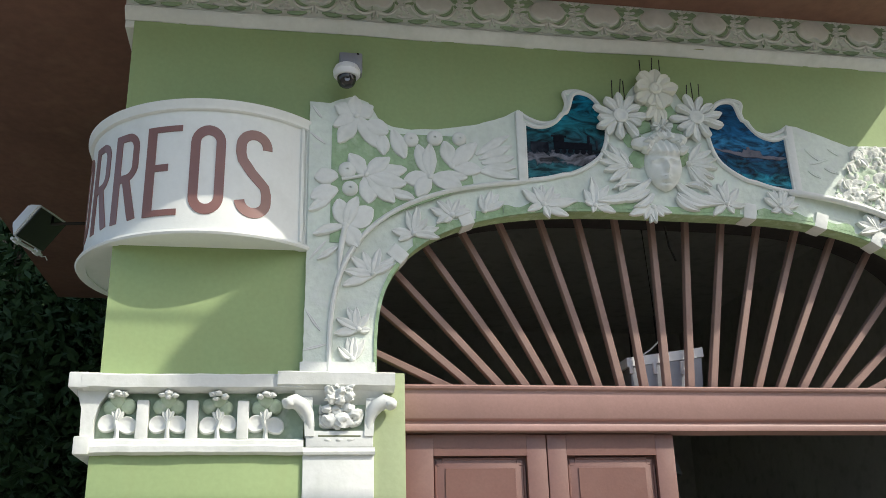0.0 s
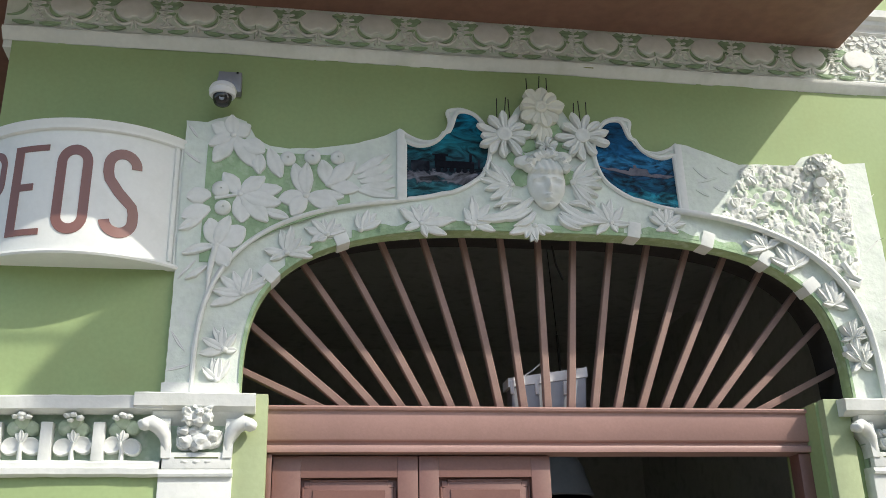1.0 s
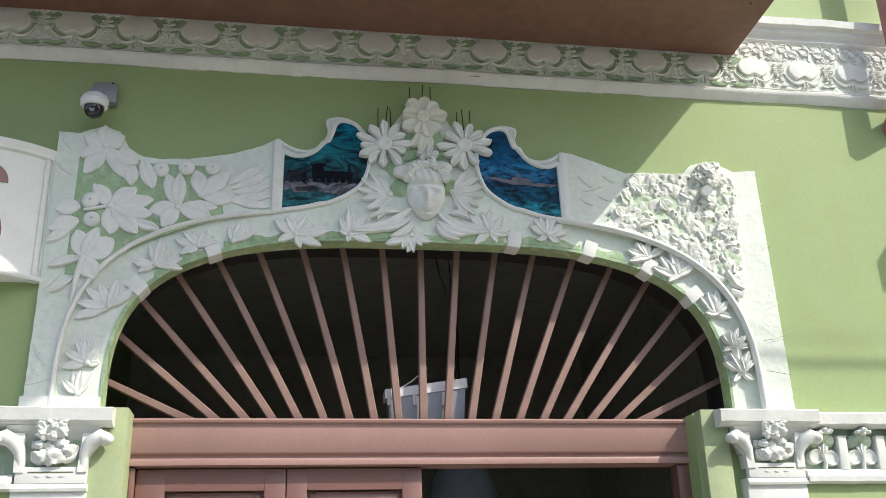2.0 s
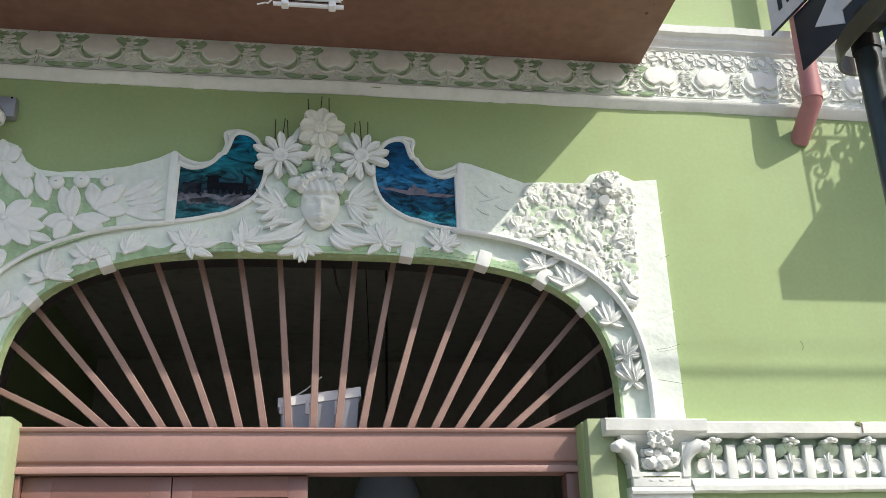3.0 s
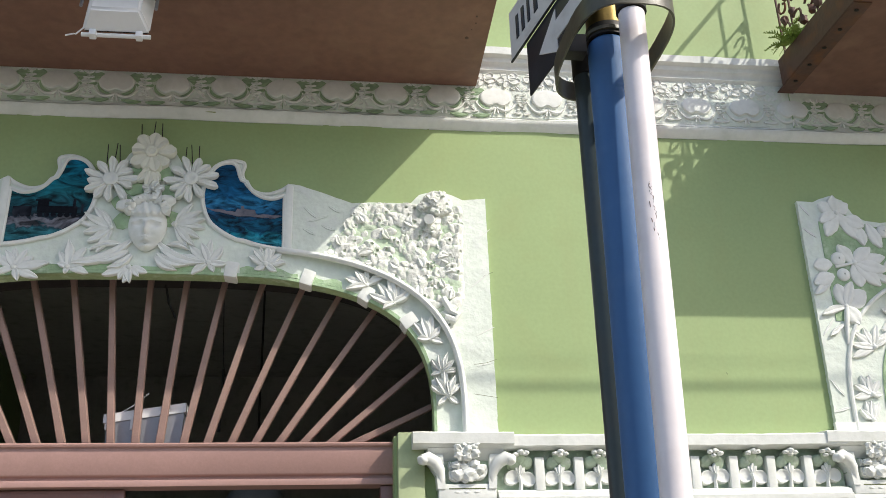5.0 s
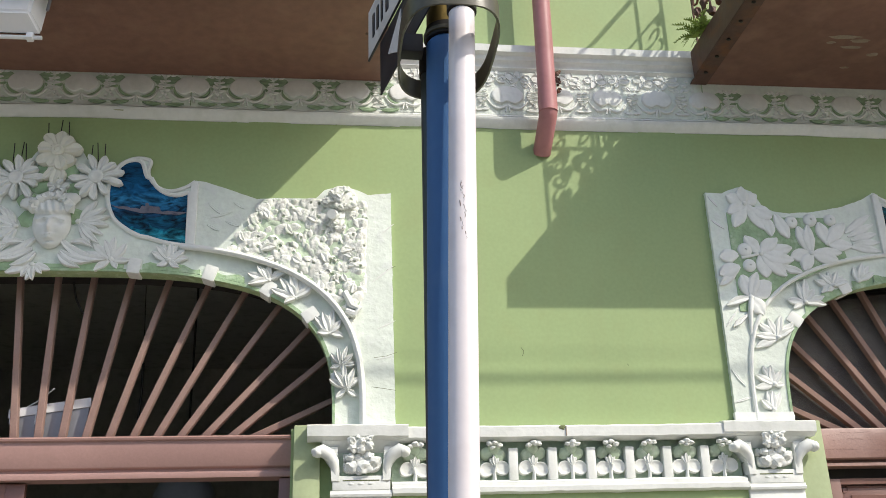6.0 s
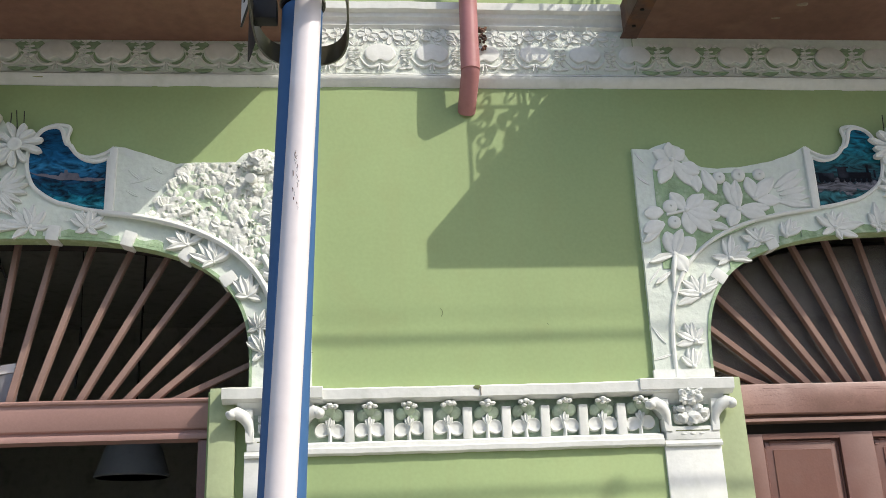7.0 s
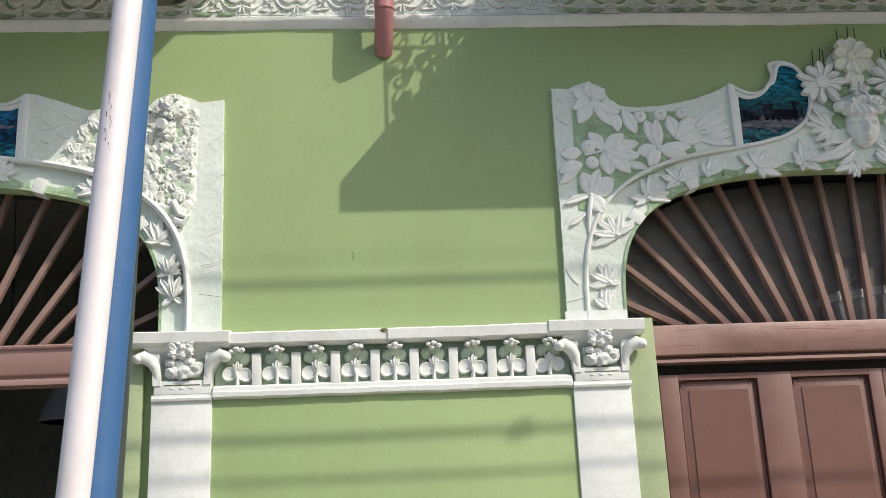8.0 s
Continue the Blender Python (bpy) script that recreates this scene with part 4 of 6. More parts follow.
    # leaf tufts and collars along the arch band
    sprays = [((0.325, 3.208), ((0.276, 3.324), (0.356, 3.338), (0.215, 3.295), (0.182, 3.224), (0.18, 3.147), (0.425, 3.263), (0.429, 3.300))),
              ((0.256, 2.935), ((0.203, 3.041), (0.152, 2.987), (0.143, 2.913), (0.305, 3.011), (0.313, 2.936), (0.245, 3.042))),
              ((0.229, 2.791), ((0.206, 2.895), (0.236, 2.895), (0.281, 2.888), (0.162, 2.85))),
              ((0.526, 3.423), ((0.493, 3.544), (0.544, 3.564), (0.413, 3.434), (0.594, 3.501), (0.647, 3.458), (0.650, 3.408), (0.446, 3.385))),
              ((0.717, 3.528), ((0.606, 3.56), (0.64, 3.6), (0.699, 3.614), (0.755, 3.613), (0.789, 3.584), (0.81, 3.552), (0.636, 3.483), (0.672, 3.490))),
              ((0.883, 3.558), ((0.868, 3.644), (0.922, 3.668), (0.961, 3.648), (0.985, 3.609))),
              ((1.186, 3.600), ((1.081, 3.679), (1.136, 3.693), (1.185, 3.707), (1.24, 3.696), (1.278, 3.659), (1.364, 3.626), (1.1, 3.56), (1.213, 3.525), (1.316, 3.544))),
              ((1.457, 3.607), ((1.409, 3.694), (1.449, 3.76), (1.542, 3.717), (1.589, 3.667), (1.565, 3.572), (1.404, 3.624), (1.443, 3.569))),
              ((1.770, 3.610), ((1.68, 3.574), (1.72, 3.540), (1.748, 3.522), (1.780, 3.522), (1.824, 3.560), (1.638, 3.560), (1.868, 3.580))),
              ((2.181, 3.644), ((2.073, 3.745), (2.139, 3.753), (2.189, 3.775), (2.253, 3.734), (2.037, 3.686), (2.096, 3.575), (2.213, 3.590), (2.282, 3.637))),
              ((2.486, 3.642), ((2.395, 3.689), (2.418, 3.722), (2.454, 3.739), (2.494, 3.744), (2.533, 3.732), (2.57, 3.706), (2.426, 3.608), (2.547, 3.600), (2.592, 3.655)))]
    sprays += [((3.032, 3.535), ((2.917, 3.571), (2.966, 3.615), (3.034, 3.622), (2.924, 3.507), (3.126, 3.586), (2.99, 3.60))),
               ((3.182, 3.432), ((3.094, 3.546), (3.157, 3.593), (3.213, 3.595), (3.277, 3.508), (3.05, 3.481), (3.12, 3.399), (3.26, 3.56), (3.138, 3.509))),
               ((3.372, 3.230), ((3.290, 3.322), (3.331, 3.345), (3.388, 3.362), (3.305, 3.229), (3.446, 3.210), (3.43, 3.30), (3.36, 3.33)))]
    for (x, z), tips in sprays:
        bold = 1.9 if x > 2.9 else 1.0
        yb = yy + band_depth(x)
        tuft = part("leaf_tuft", blob(B(), x, yb - 0.006, z, 0.016, 0.014, 0.014, 0.3, x), WHITE, e)
        for k, (tx, tz) in enumerate(tips):
            r = math.hypot(tx - x, tz - z)
            part("leaf", petal(B(), x, z, tx, tz, 0.026 + 0.17 * r, yb + 0.003, (0.013 + 0.004 * (k % 2)) * bold, 0.006 * math.sin(k * 2.9 + x), 1.0), WHITE, tuft)
    tufts = [(3.43, 3.05, 70, 0.09, 5, 120), (3.46, 2.92, 95, 0.115, 5, 110)]
    for x, z, ang, r, n, spread in tufts:
        yb = yy + band_depth(x)
        tuft = part("leaf_tuft", blob(B(), x, yb - 0.008, z, 0.018, 0.015, 0.015, 0.3, x), WHITE, e)
        for bm in fan(x, z, ang, r * 1.15, n, spread, yb, 0.050, 0.26):
            part("leaf", bm, WHITE, tuft)
        # a second, looser spray over the first
        for bm in fan(x + 0.012, z - 0.008, ang + 28 * math.sin(x * 40), r * (1.05 + 0.25 * math.sin(x * 23)), 3, 80, yb - 0.012, 0.040, 0.22):
            part("leaf", bm, WHITE, tuft)
        for s in (-1, 1):
            a = radians(ang + s * 128)
            part("leaf", petal(B(), x, z, x + r * 0.62 * math.cos(a), z + r * 0.62 * math.sin(a), 0.28 * r, yb, 0.025), WHITE, tuft)
    for x, ang in ((0.333, 4), (0.477, 40), (0.80, 68), (2.30, 98), (2.70, 108), (3.01, 124), (3.23, 146), (3.385, 172)):
        z = ring_y(x)
        c, s = math.cos(radians(ang)), math.sin(radians(ang))
        bm = B()
        box(bm, -0.004, 0.086, -0.011, 0.10, -0.036, 0.036, 0.010)
        for v in bm.verts:
            px, pz = v.co.x, v.co.z
            v.co.x, v.co.z = x - px * c + pz * s, z - 0.01 + px * s * (1 if s > 0 else 1) + pz * c
            v.co.y += y - 0.002 + band_depth(x)
        part("collar", bm, WHITE, e)

    # the far spandrel: dense knobs, buds and small blossoms
    rng = random.Random(5)
    big = [(3.42, 4.015, 0.088), (3.36, 3.945, 0.05), (3.47, 3.955, 0.055), (3.22, 3.92, 0.048), (3.26, 3.87, 0.044), (3.40, 3.865, 0.05), (3.31, 3.71, 0.05), (3.16, 3.605, 0.038), (3.23, 3.62, 0.045),
           (3.32, 3.55, 0.052), (3.45, 3.61, 0.035), (3.47, 3.505, 0.04), (3.48, 3.75, 0.046), (3.43, 3.69, 0.036), (3.51, 3.69, 0.034), (3.08, 3.67, 0.036), (2.98, 3.96, 0.045)]
    for i, (x, z, r) in enumerate(big):
        tall = 0.75 if i in (0, 5) else 0.40
        knob = part("knob", coral(x, z, r, r * tall, yy + 0.002, i), CARVED, e, smooth=38)
        for k in range(6 if i in (0, 5) else 0):
            a, q = k * 2.4, (k / 6) ** 0.5
            lift = (1 - q * q * 0.75) ** 0.5
            part("pebble", blob(B(), x + r * 0.92 * q * math.cos(a), yy - r * tall * lift * 0.98, z + r * 0.92 * q * math.sin(a), r * rng.uniform(0.24, 0.36), r * 0.12, r * rng.uniform(0.18, 0.30), 0.9, k + i, 3), CARVED, knob, smooth=50)
        if i in (0, 5):
            continue
        a = i * 1.9
        part("small_leaf", petal(B(), x + 0.5 * r * math.cos(a), z + 0.5 * r * math.sin(a), x + 1.7 * r * math.cos(a), z + 1.7 * r * math.sin(a), r * 0.9, yy - r * 0.12, r * 0.5, 0.006), WHITE, e)
    part("stub", tube(B(), [(3.385, yy - 0.03, 3.915), (3.375, yy - 0.075, 3.902)], [0.030, 0.028], 14), WHITE, e)
    # the carved bed under them: crowded petals and buds, many with a drilled eye
    domes = []
    for k in range(430):
        r = rng.uniform(0.019, 0.033) if k % 3 else rng.uniform(0.034, 0.056)
        domes.append((rng.uniform(2.78, 3.58), rng.uniform(3.27, 4.03), r, rng.uniform(0.45, 0.9) if k % 2 else 0.9, rng.uniform(0, 3.14), rng.uniform(0.012, 0.025), rng.random() < 0.30))
    nx, nz = 195, 187
    x0, z0, step = 2.80, 3.28, 0.004
    top_of = [[0.0075] * (nz + 1) for _ in range(nx + 1)]
    bored = []
    for cx, cz, r, flat, turn, high, eye in domes:
        ca, sa = math.cos(turn), math.sin(turn)
        reach = r * 1.7
        for i in range(max(0, int((cx - reach - x0) / step)), min(nx, int((cx + reach - x0) / step) + 1) + 1):
            for k in range(max(0, int((cz - reach - z0) / step)), min(nz, int((cz + reach - z0) / step) + 1) + 1):
                px, pz = x0 + i * step - cx, z0 + k * step - cz
                u, w = (px * ca + pz * sa) / (r * 1.25), (-px * sa + pz * ca) / (r * flat)
                q = abs(u) ** 1.5 + abs(w) ** 1.5
                if q < 1:
                    v = (high + 0.012 * u + 0.005 * w) * (1 - q ** 3) ** 0.6 * (1 + 0.16 * noise.noise((px * 45, pz * 45, cx * 9)))
                    if eye and math.hypot(px - 0.2 * r, pz + 0.15 * r) < 0.0074:
                        bored.append((i, k))
                    top_of[i][k] = max(top_of[i][k], v)
    for i, k in bored:
        top_of[i][k] = min(top_of[i][k], 0.002)
    bm = B()
    cell = {}
    for i in range(nx + 1):
        for k in range(nz + 1):
            x, z = x0 + i * step, z0 + k * step
            u = min(1, abs(x - RIBX) / 1.719)
            rib = SPRING + 1.03 * (1 - u ** 3.17) ** (1 / 3.17)
            if z < rib + 0.012 or z > 4.022 + 0.006 * math.sin(x * 37) or x > 3.585 + 0.022 * noise.noise((3.0, z * 14, 1.0)) - max(0.0, 3.47 - z) * 0.42 or (x < 2.99 and z > 3.72 + (x - 2.8) * 1.5 + 0.03 * math.sin(z * 60)):
                continue
            fade = 3.578 + 0.022 * noise.noise((3.0, z * 14, 1.0)) - max(0.0, 3.47 - z) * 0.42 - x
            cell[i, k] = bm.verts.new((x, yy + 0.009 - (top_of[i][k] + 0.003) * max(0.0, min(1.0, fade / 0.03)) ** 0.5, z))
    for i, k in cell:
        q = [cell.get(p) for p in ((i, k), (i + 1, k), (i + 1, k + 1), (i, k + 1))]
        if None not in q:
            bm.faces.new(q)
    part("carved_bed", bm, CARVED, e, "white plaster bed of crowded carved blossoms", smooth=32)
    for k in range(12):
        x, z = rng.uniform(2.86, 3.54), rng.uniform(3.34, 3.99)
        u = min(1, abs(x - RIBX) / 1.719)
        rib = SPRING + 1.03 * (1 - u ** 3.17) ** (1 / 3.17)
        if z < rib + 0.05 or (x < 3.02 and z > 3.68 + (x - 2.8) * 1.4):
            continue
        a, r = rng.uniform(0, 6.28), rng.uniform(0.018, 0.032)
        if z + 2.6 * r * math.sin(a) > 3.98:
            continue
        part("small_leaf", petal(B(), x, z, x + 2.6 * r * math.cos(a), z + 2.6 * r * math.sin(a), r * 1.5, yy - 0.010, r * 0.7, 0.008), CARVED, e)
    ground = [(2.82, 3.74), (2.99, 3.97), (3.28, 3.985), (3.54, 3.99), (3.535, 3.40), (3.49, 3.32), (3.44, 3.36), (3.30, 3.50), (3.10, 3.63), (2.95, 3.70)]
    part("relief_ground", prism(B(), ground, yy - 0.0035, y + 0.01), PALEWASH, e, "green washed ground between the carved blossoms")
    for x, z in ((3.05, 3.88), (3.12, 3.80), (3.22, 3.75), (3.35, 3.80), (3.40, 3.62), (3.50, 3.86), (3.30, 3.62), (3.18, 3.68), (3.42, 3.50), (2.96, 3.84), (3.52, 3.56), (3.47, 3.42)):
        part("green_wash", blob(B(), x, y - 0.004, z, 0.04, 0.008, 0.035, 0.5, x * 7), PALEWASH, e)
    for b0, t0 in (((2.68, 3.99), (2.76, 3.92)), ((2.70, 3.90), (2.82, 3.94)), ((2.68, 3.86), (2.75, 3.82)), ((2.82, 4.0), (2.88, 3.96)), ((2.78, 3.88), (2.86, 3.85)),
                   ((3.66, 3.82), (3.73, 3.88)), ((3.60, 3.52), (3.72, 3.62)), ((3.63, 3.25), (3.73, 3.30)), ((3.62, 3.08), (3.72, 3.10))):
        bm = B()
        petal(bm, *b0, *t0, 0.018 if b0[0] < 3 else 0.007, y, 0.006 if b0[0] < 3 else 0.003)
        part("incised_leaf", bm, MINT if b0[0] < 3 else WHITE, e)
    part("scroll", tube(B(), [(3.45, yy - 0.012, 3.46), (3.49, yy - 0.02, 3.38), (3.53, yy - 0.02, 3.36), (3.51, yy - 0.02, 3.33), (3.46, yy - 0.012, 3.35)], 0.02, 7), WHITE, e)
    part("foot_block", roughened_box(-0.012, 0.332, y - 0.013, y + 0.01, SPRING - 0.012, SPRING + 0.062), WHITE, e)
    # cracks in the far leg
    for pts in (((3.735, 3.62), (3.69, 3.60), (3.64, 3.55)), ((3.735, 3.12), (3.68, 3.10), (3.61, 3.09)), ((3.60, 2.93), (3.73, 2.91))):
        part("crack", tube(B(), [(x, y + 0.0004, z) for x, z in pts], 0.0014, 5), STAINSHADE, e)
    # bird spikes on the flower heads
    for x, z in ((1.775, 4.385), (1.835, 4.405), (1.885, 4.395), (1.60, 4.25), (1.64, 4.26), (1.67, 4.25), (2.02, 4.25), (2.06, 4.265), (2.095, 4.26)):
        part("spike", tube(B(), [(x, y - 0.02, z - 0.04), (x + 0.25 * (x - round(x, 1)), y - 0.035, z + 0.075)], 0.0028, 5), BLACKIRON, e)
    return e


surround = arch_surround()
copy_thing(surround, pose(AXIS + BAY, W, SPRING))


# ---- pilasters with capitals, jambs ----
def pilaster():
    """Built for the pilaster that starts at x = 0; the shaft runs to the footway."""
    e = empty("pilaster", "white painted pilaster with a moulded leaf capital", "pilaster", 0.165, W, 0.0, "pilasters")
    bm = box(B(), 0.010, 0.322, 4.455, W + 0.01, 0.0, 2.352, 0.006)
    part("shaft", bm, WHITE, e)
    bm = B()
    run_x(bm, [(W, 2.35), (4.44, 2.35), (4.436, 2.362), (4.445, 2.372), (4.445, 2.382), (W, 2.385)], 0.012, 0.325)
    part("necking", bm, WHITE, e)
    bm = prism(B(), [(0.022, 2.384), (0.318, 2.384), (0.318, 2.46), (0.325, 2.53), (0.350, 2.595), (0.375, 2.635), (-0.045, 2.635), (-0.02, 2.595), (0.005, 2.53), (0.022, 2.46)], 4.478, W + 0.01)
    part("bell", bm, FRIEZEGROUND, e)
    bm = B()
    run_x(bm, [(W, 2.578), (4.478, 2.575), (4.462, 2.595), (4.445, 2.612), (4.425, 2.632), (W, 2.635)], -0.03, 0.362)
    part("cove", bm, WHITE, e)
    for s in (-1, 1):
        def hx(q):
            return 0.168 + s * q
        # a horn that rises from the shaft's edge, flares out and ends in a blunt curled knob
        path = [(hx(0.128), 4.462, 2.43), (hx(0.130), 4.455, 2.48), (hx(0.138), 4.445, 2.525), (hx(0.165), 4.432, 2.562), (hx(0.200), 4.422, 2.580), (hx(0.228), 4.418, 2.572)]
        part("horn", tube(B(), path, [0.018, 0.021, 0.027, 0.033, 0.034, 0.026], 16), WHITE, e)
        part("knob", blob(B(), hx(0.222), 4.42, 2.570, 0.032, 0.034, 0.028, 0.22, s, 3), WHITE, e)
        part("horn_web", prism(B(), [(hx(0.11), 2.43), (hx(0.15), 2.43), (hx(0.155), 2.50), (hx(0.20), 2.565), (hx(0.205), 2.60), (hx(0.12), 2.60)][::s], 4.438, 4.52), WHITE, e)
    # a ragged rose over a clump of curled leaves and buds
    rosette = part("rosette", blob(B(), 0.166, 4.430, 2.612, 0.044, 0.034, 0.042, 0.4, 1, 3), WHITE, e)
    for k, (x, z, rx, rz, tilt) in enumerate(((0.128, 2.628, 0.030, 0.024, 0.6), (0.160, 2.655, 0.030, 0.022, 0.1), (0.203, 2.640, 0.028, 0.026, -0.7), (0.207, 2.600, 0.026, 0.024, -0.5), (0.128, 2.592, 0.026, 0.024, 0.5),
                                              (0.168, 2.584, 0.024, 0.020, 0.0), (0.172, 2.624, 0.022, 0.018, -0.2))):
        bm = blob(B(), 0.0, 0.0, 0.0, rx, 0.018, rz, 0.55, k * 1.7, 3)
        bm.transform(Matrix.Rotation(tilt, 4, "Z") @ Matrix.Rotation(12.0 * (2.615 - z), 4, "X"))
        bmesh.ops.translate(bm, vec=(x, 4.410 - 0.010 * (k == 6), z), verts=bm.verts)
        part("petal", bm, WHITE, rosette)
    for x0, z0, x1, z1, w, h, bend in ((0.150, 2.475, 0.078, 2.520, 0.046, 0.030, 0.014), (0.190, 2.480, 0.272, 2.545, 0.050, 0.034, -0.016), (0.215, 2.475, 0.252, 2.500, 0.036, 0.040, 0.006), (0.118, 2.530, 0.080, 2.565, 0.034, 0.028, 0.010)):
        part("leaf", petal(B(), x0, z0, x1, z1, w, 4.470, h, bend), WHITE, rosette)
    for k, (x, z, r) in enumerate(((0.124, 2.503, 0.031), (0.183, 2.497, 0.036), (0.236, 2.528, 0.024), (0.156, 2.545, 0.028), (0.204, 2.553, 0.028), (0.110, 2.548, 0.020), (0.158, 2.480, 0.020))):
        part("bud", blob(B(), x, 4.444 - 0.008 * (k % 3), z, r * 1.12, r * 0.75, r * 0.92, 0.5, k * 2.3, 3), WHITE, rosette)
    bm = box(B(), 0.022, 0.318, 4.445, 4.50, 2.383, 2.455, 0.007)
    part("tablet", bm, WHITE, e)
    # Raised dark strip stands in for shade in the tablet's slot.
    part("slot", box(B(), 0.075, 0.262, 4.4435, 4.447, 2.428, 2.434, 0.001), STAINSHADE, e)
    for k in range(3):
        part("bead", blob(B(), 0.118 + 0.05 * k, 4.445, 2.414, 0.018, 0.005, 0.007, 0.3, k, 1), WHITE, e)
    bm = B()
    run_x(bm, [(W, 2.628), (4.43, 2.628), (4.415, 2.64), (4.395, 2.648), (4.388, 2.70), (4.40, 2.708), (W, 2.72)], -0.108, 0.412, 0.006, 0.025)
    part("abacus", bm, WHITE, e)
    return e


pil = pilaster()
for x in (3.537, 5.758, BAY + 3.537):
    copy_thing(pil, pose(x, W, 0.0))


def jamb(x0, x1):
    bm = box(B(), x0, x1, 4.474, W + 0.12, 0.0, 2.722, 0.006)
    return tagged(mesh_object("door_jamb", bm, JAMBGREEN), "light green rendered jamb beside the doorway", "jamb", "door jambs", "structure")


for o in (0.0, BAY):
    jamb(o + 0.31, o + 0.466)
    jamb(o + 3.194, o + 3.33)


# ---- rendered panels of the wall under the friezes ----
for x0, x1 in ((XL - 0.003, 0.012), (3.69, 5.605)):
    tagged(mesh_object("wall_panel", box(B(), x0, x1, 4.470, W + 0.02, -0.05, 2.372, 0.004), GREEN), "light green rendered wall panel between pilasters", "wall panel", kind="structure")


# ---- orchid friezes between the pilasters ----
def orchid(parent, x, z, v):
    """Stem with two broad rimmed lower lobes, a pointed lip, a leaning trefoil above and knobbly buds on its crown."""
    y = 4.488
    o = part("orchid", tube(B(), [(x, y - 0.006, z - 0.068), (x + 0.002 * v, y - 0.016, z - 0.025), (x - 0.008 * v, y - 0.022, z + 0.010)], [0.012, 0.009, 0.010], 8), WHITE, parent)
    for s in (-1, 1):
        bm = lathe(B(), [(0.002, -0.0095), (0.016, -0.0100), (0.029, -0.0105), (0.0345, -0.0150), (0.0385, -0.0155), (0.0415, -0.0110), (0.0425, 0.0), (0.043, 0.024)], x + s * 0.039, y, z, "y", 28)
        for q in bm.verts:
            out = (q.co.x - x) * s
            q.co.z = z + (q.co.z - z) * (0.80 + 2.2 * max(0.0, out)) - 0.10 * max(0.0, out - 0.03) - s * v * 0.004 - 0.002
            q.co.y -= 0.10 * max(0.0, q.co.z - z)
        part("lobe", bm, WHITE, o)
        part("lip", petal(B(), x + s * 0.002, z + 0.008, x + s * 0.024, z + 0.050, 0.030, y - 0.010, 0.014, 0.006 * s), WHITE, o)
        # Green tint of the upper lobes mixes wash with the slab's shade.
        bm = lathe(B(), [(0.001, -0.017), (0.014, -0.0165), (0.024, -0.013), (0.030, -0.007), (0.033, 0.004), (0.033, 0.030)], x + s * (0.034 + 0.004 * v * s), y, z + 0.072 + 0.004 * v * s, "y", 24)
        for q in bm.verts:
            q.co.y -= 0.30 * (q.co.z - z - 0.05)
        part("upper_lobe", bm, PALEWASH, o)
    bm = lathe(B(), [(0.001, -0.018), (0.014, -0.0175), (0.024, -0.014), (0.031, -0.007), (0.034, 0.004), (0.034, 0.030)], x - 0.003 * v, y - 0.006, z + 0.098, "y", 24)
    for q in bm.verts:
        q.co.y -= 0.30 * (q.co.z - z - 0.05)
    part("upper_lobe", bm, PALEWASH, o)
    part("bud", petal(B(), x - 0.003 * v, z + 0.014, x + 0.003 * v, z + 0.064, 0.024, y - 0.016, 0.014), WHITE, o)
    for k, (dx, dz, r) in enumerate(((-0.026, 0.116, 0.016), (0.0, 0.124, 0.018), (0.027, 0.115, 0.017), (0.010 * v, 0.108, 0.014))):
        part("bud", blob(B(), x + dx, y - 0.052 - 0.006 * (k == 1), z + dz + 0.004 * v * (k - 1), r, 0.019, r * (0.62 + 0.14 * ((k + v) % 2)), 0.35, x * 3 + k, 3), WHITE, o)
    return o


def frieze(x0, x1, flowers, posts, label):
    e = empty("orchid_frieze", label, "frieze", (x0 + x1) / 2, W, 2.36, "friezes")
    part("field", box(B(), x0, x1, 4.508, W, 2.40, 2.65), FRIEZEGROUND, e, "green washed sunk ground")
    bm = B()
    run_x(bm, [(W, 2.634), (4.492, 2.632), (4.480, 2.622), (4.455, 2.624), (4.430, 2.632), (4.408, 2.638), (4.405, 2.688), (4.415, 2.697), (W, 2.715)], x0, x1, 0.006, 0.03)
    part("top_slab", bm, WHITE, e)
    bm = B()
    run_x(bm, [(W, 2.350), (4.450, 2.353), (4.436, 2.362), (4.434, 2.386), (4.446, 2.394), (4.448, 2.412), (4.470, 2.424), (W, 2.430)], x0, x1, 0.006, 0.03)
    part("lower_lip", bm, WHITE, e)
    for x in posts:
        bm = box(B(), x - 0.026, x + 0.024, 4.452, 4.508, 2.42, 2.588, 0.006)
        for v in bm.verts:
            v.co.x += 0.004 * noise.noise(Vector((x * 9, v.co.y * 40, v.co.z * 22)))
            v.co.y += 0.10 * max(0.0, 2.50 - v.co.z) + 0.12 * max(0.0, v.co.x - x)
        part("post", bm, WHITE, e)
    for k, x in enumerate(flowers):
        orchid(e, x, 2.487 if x > 3 else 2.49, 1 - k % 3)
    return e


frieze(3.70, 5.60, [3.82 + 0.2085 * k for k in range(9)], [3.922 + 0.2090 * k for k in range(8)], "white moulded orchid frieze with upright posts between two pilasters")
frieze(-0.93, 0.012, [-0.781, -0.571, -0.359, -0.154], [-0.677, -0.466, -0.251], "white moulded orchid frieze ending at the building's corner")
bm = B()
prism(bm, [(-0.925, 2.40), (-0.872, 2.40), (-0.876, 2.50), (-0.858, 2.57), (-0.815, 2.632), (-0.955, 2.632), (-0.93, 2.55)], 4.455, W)
box(bm, -0.985, -0.90, 4.408, 9.0, 2.632, 2.70, 0.008)
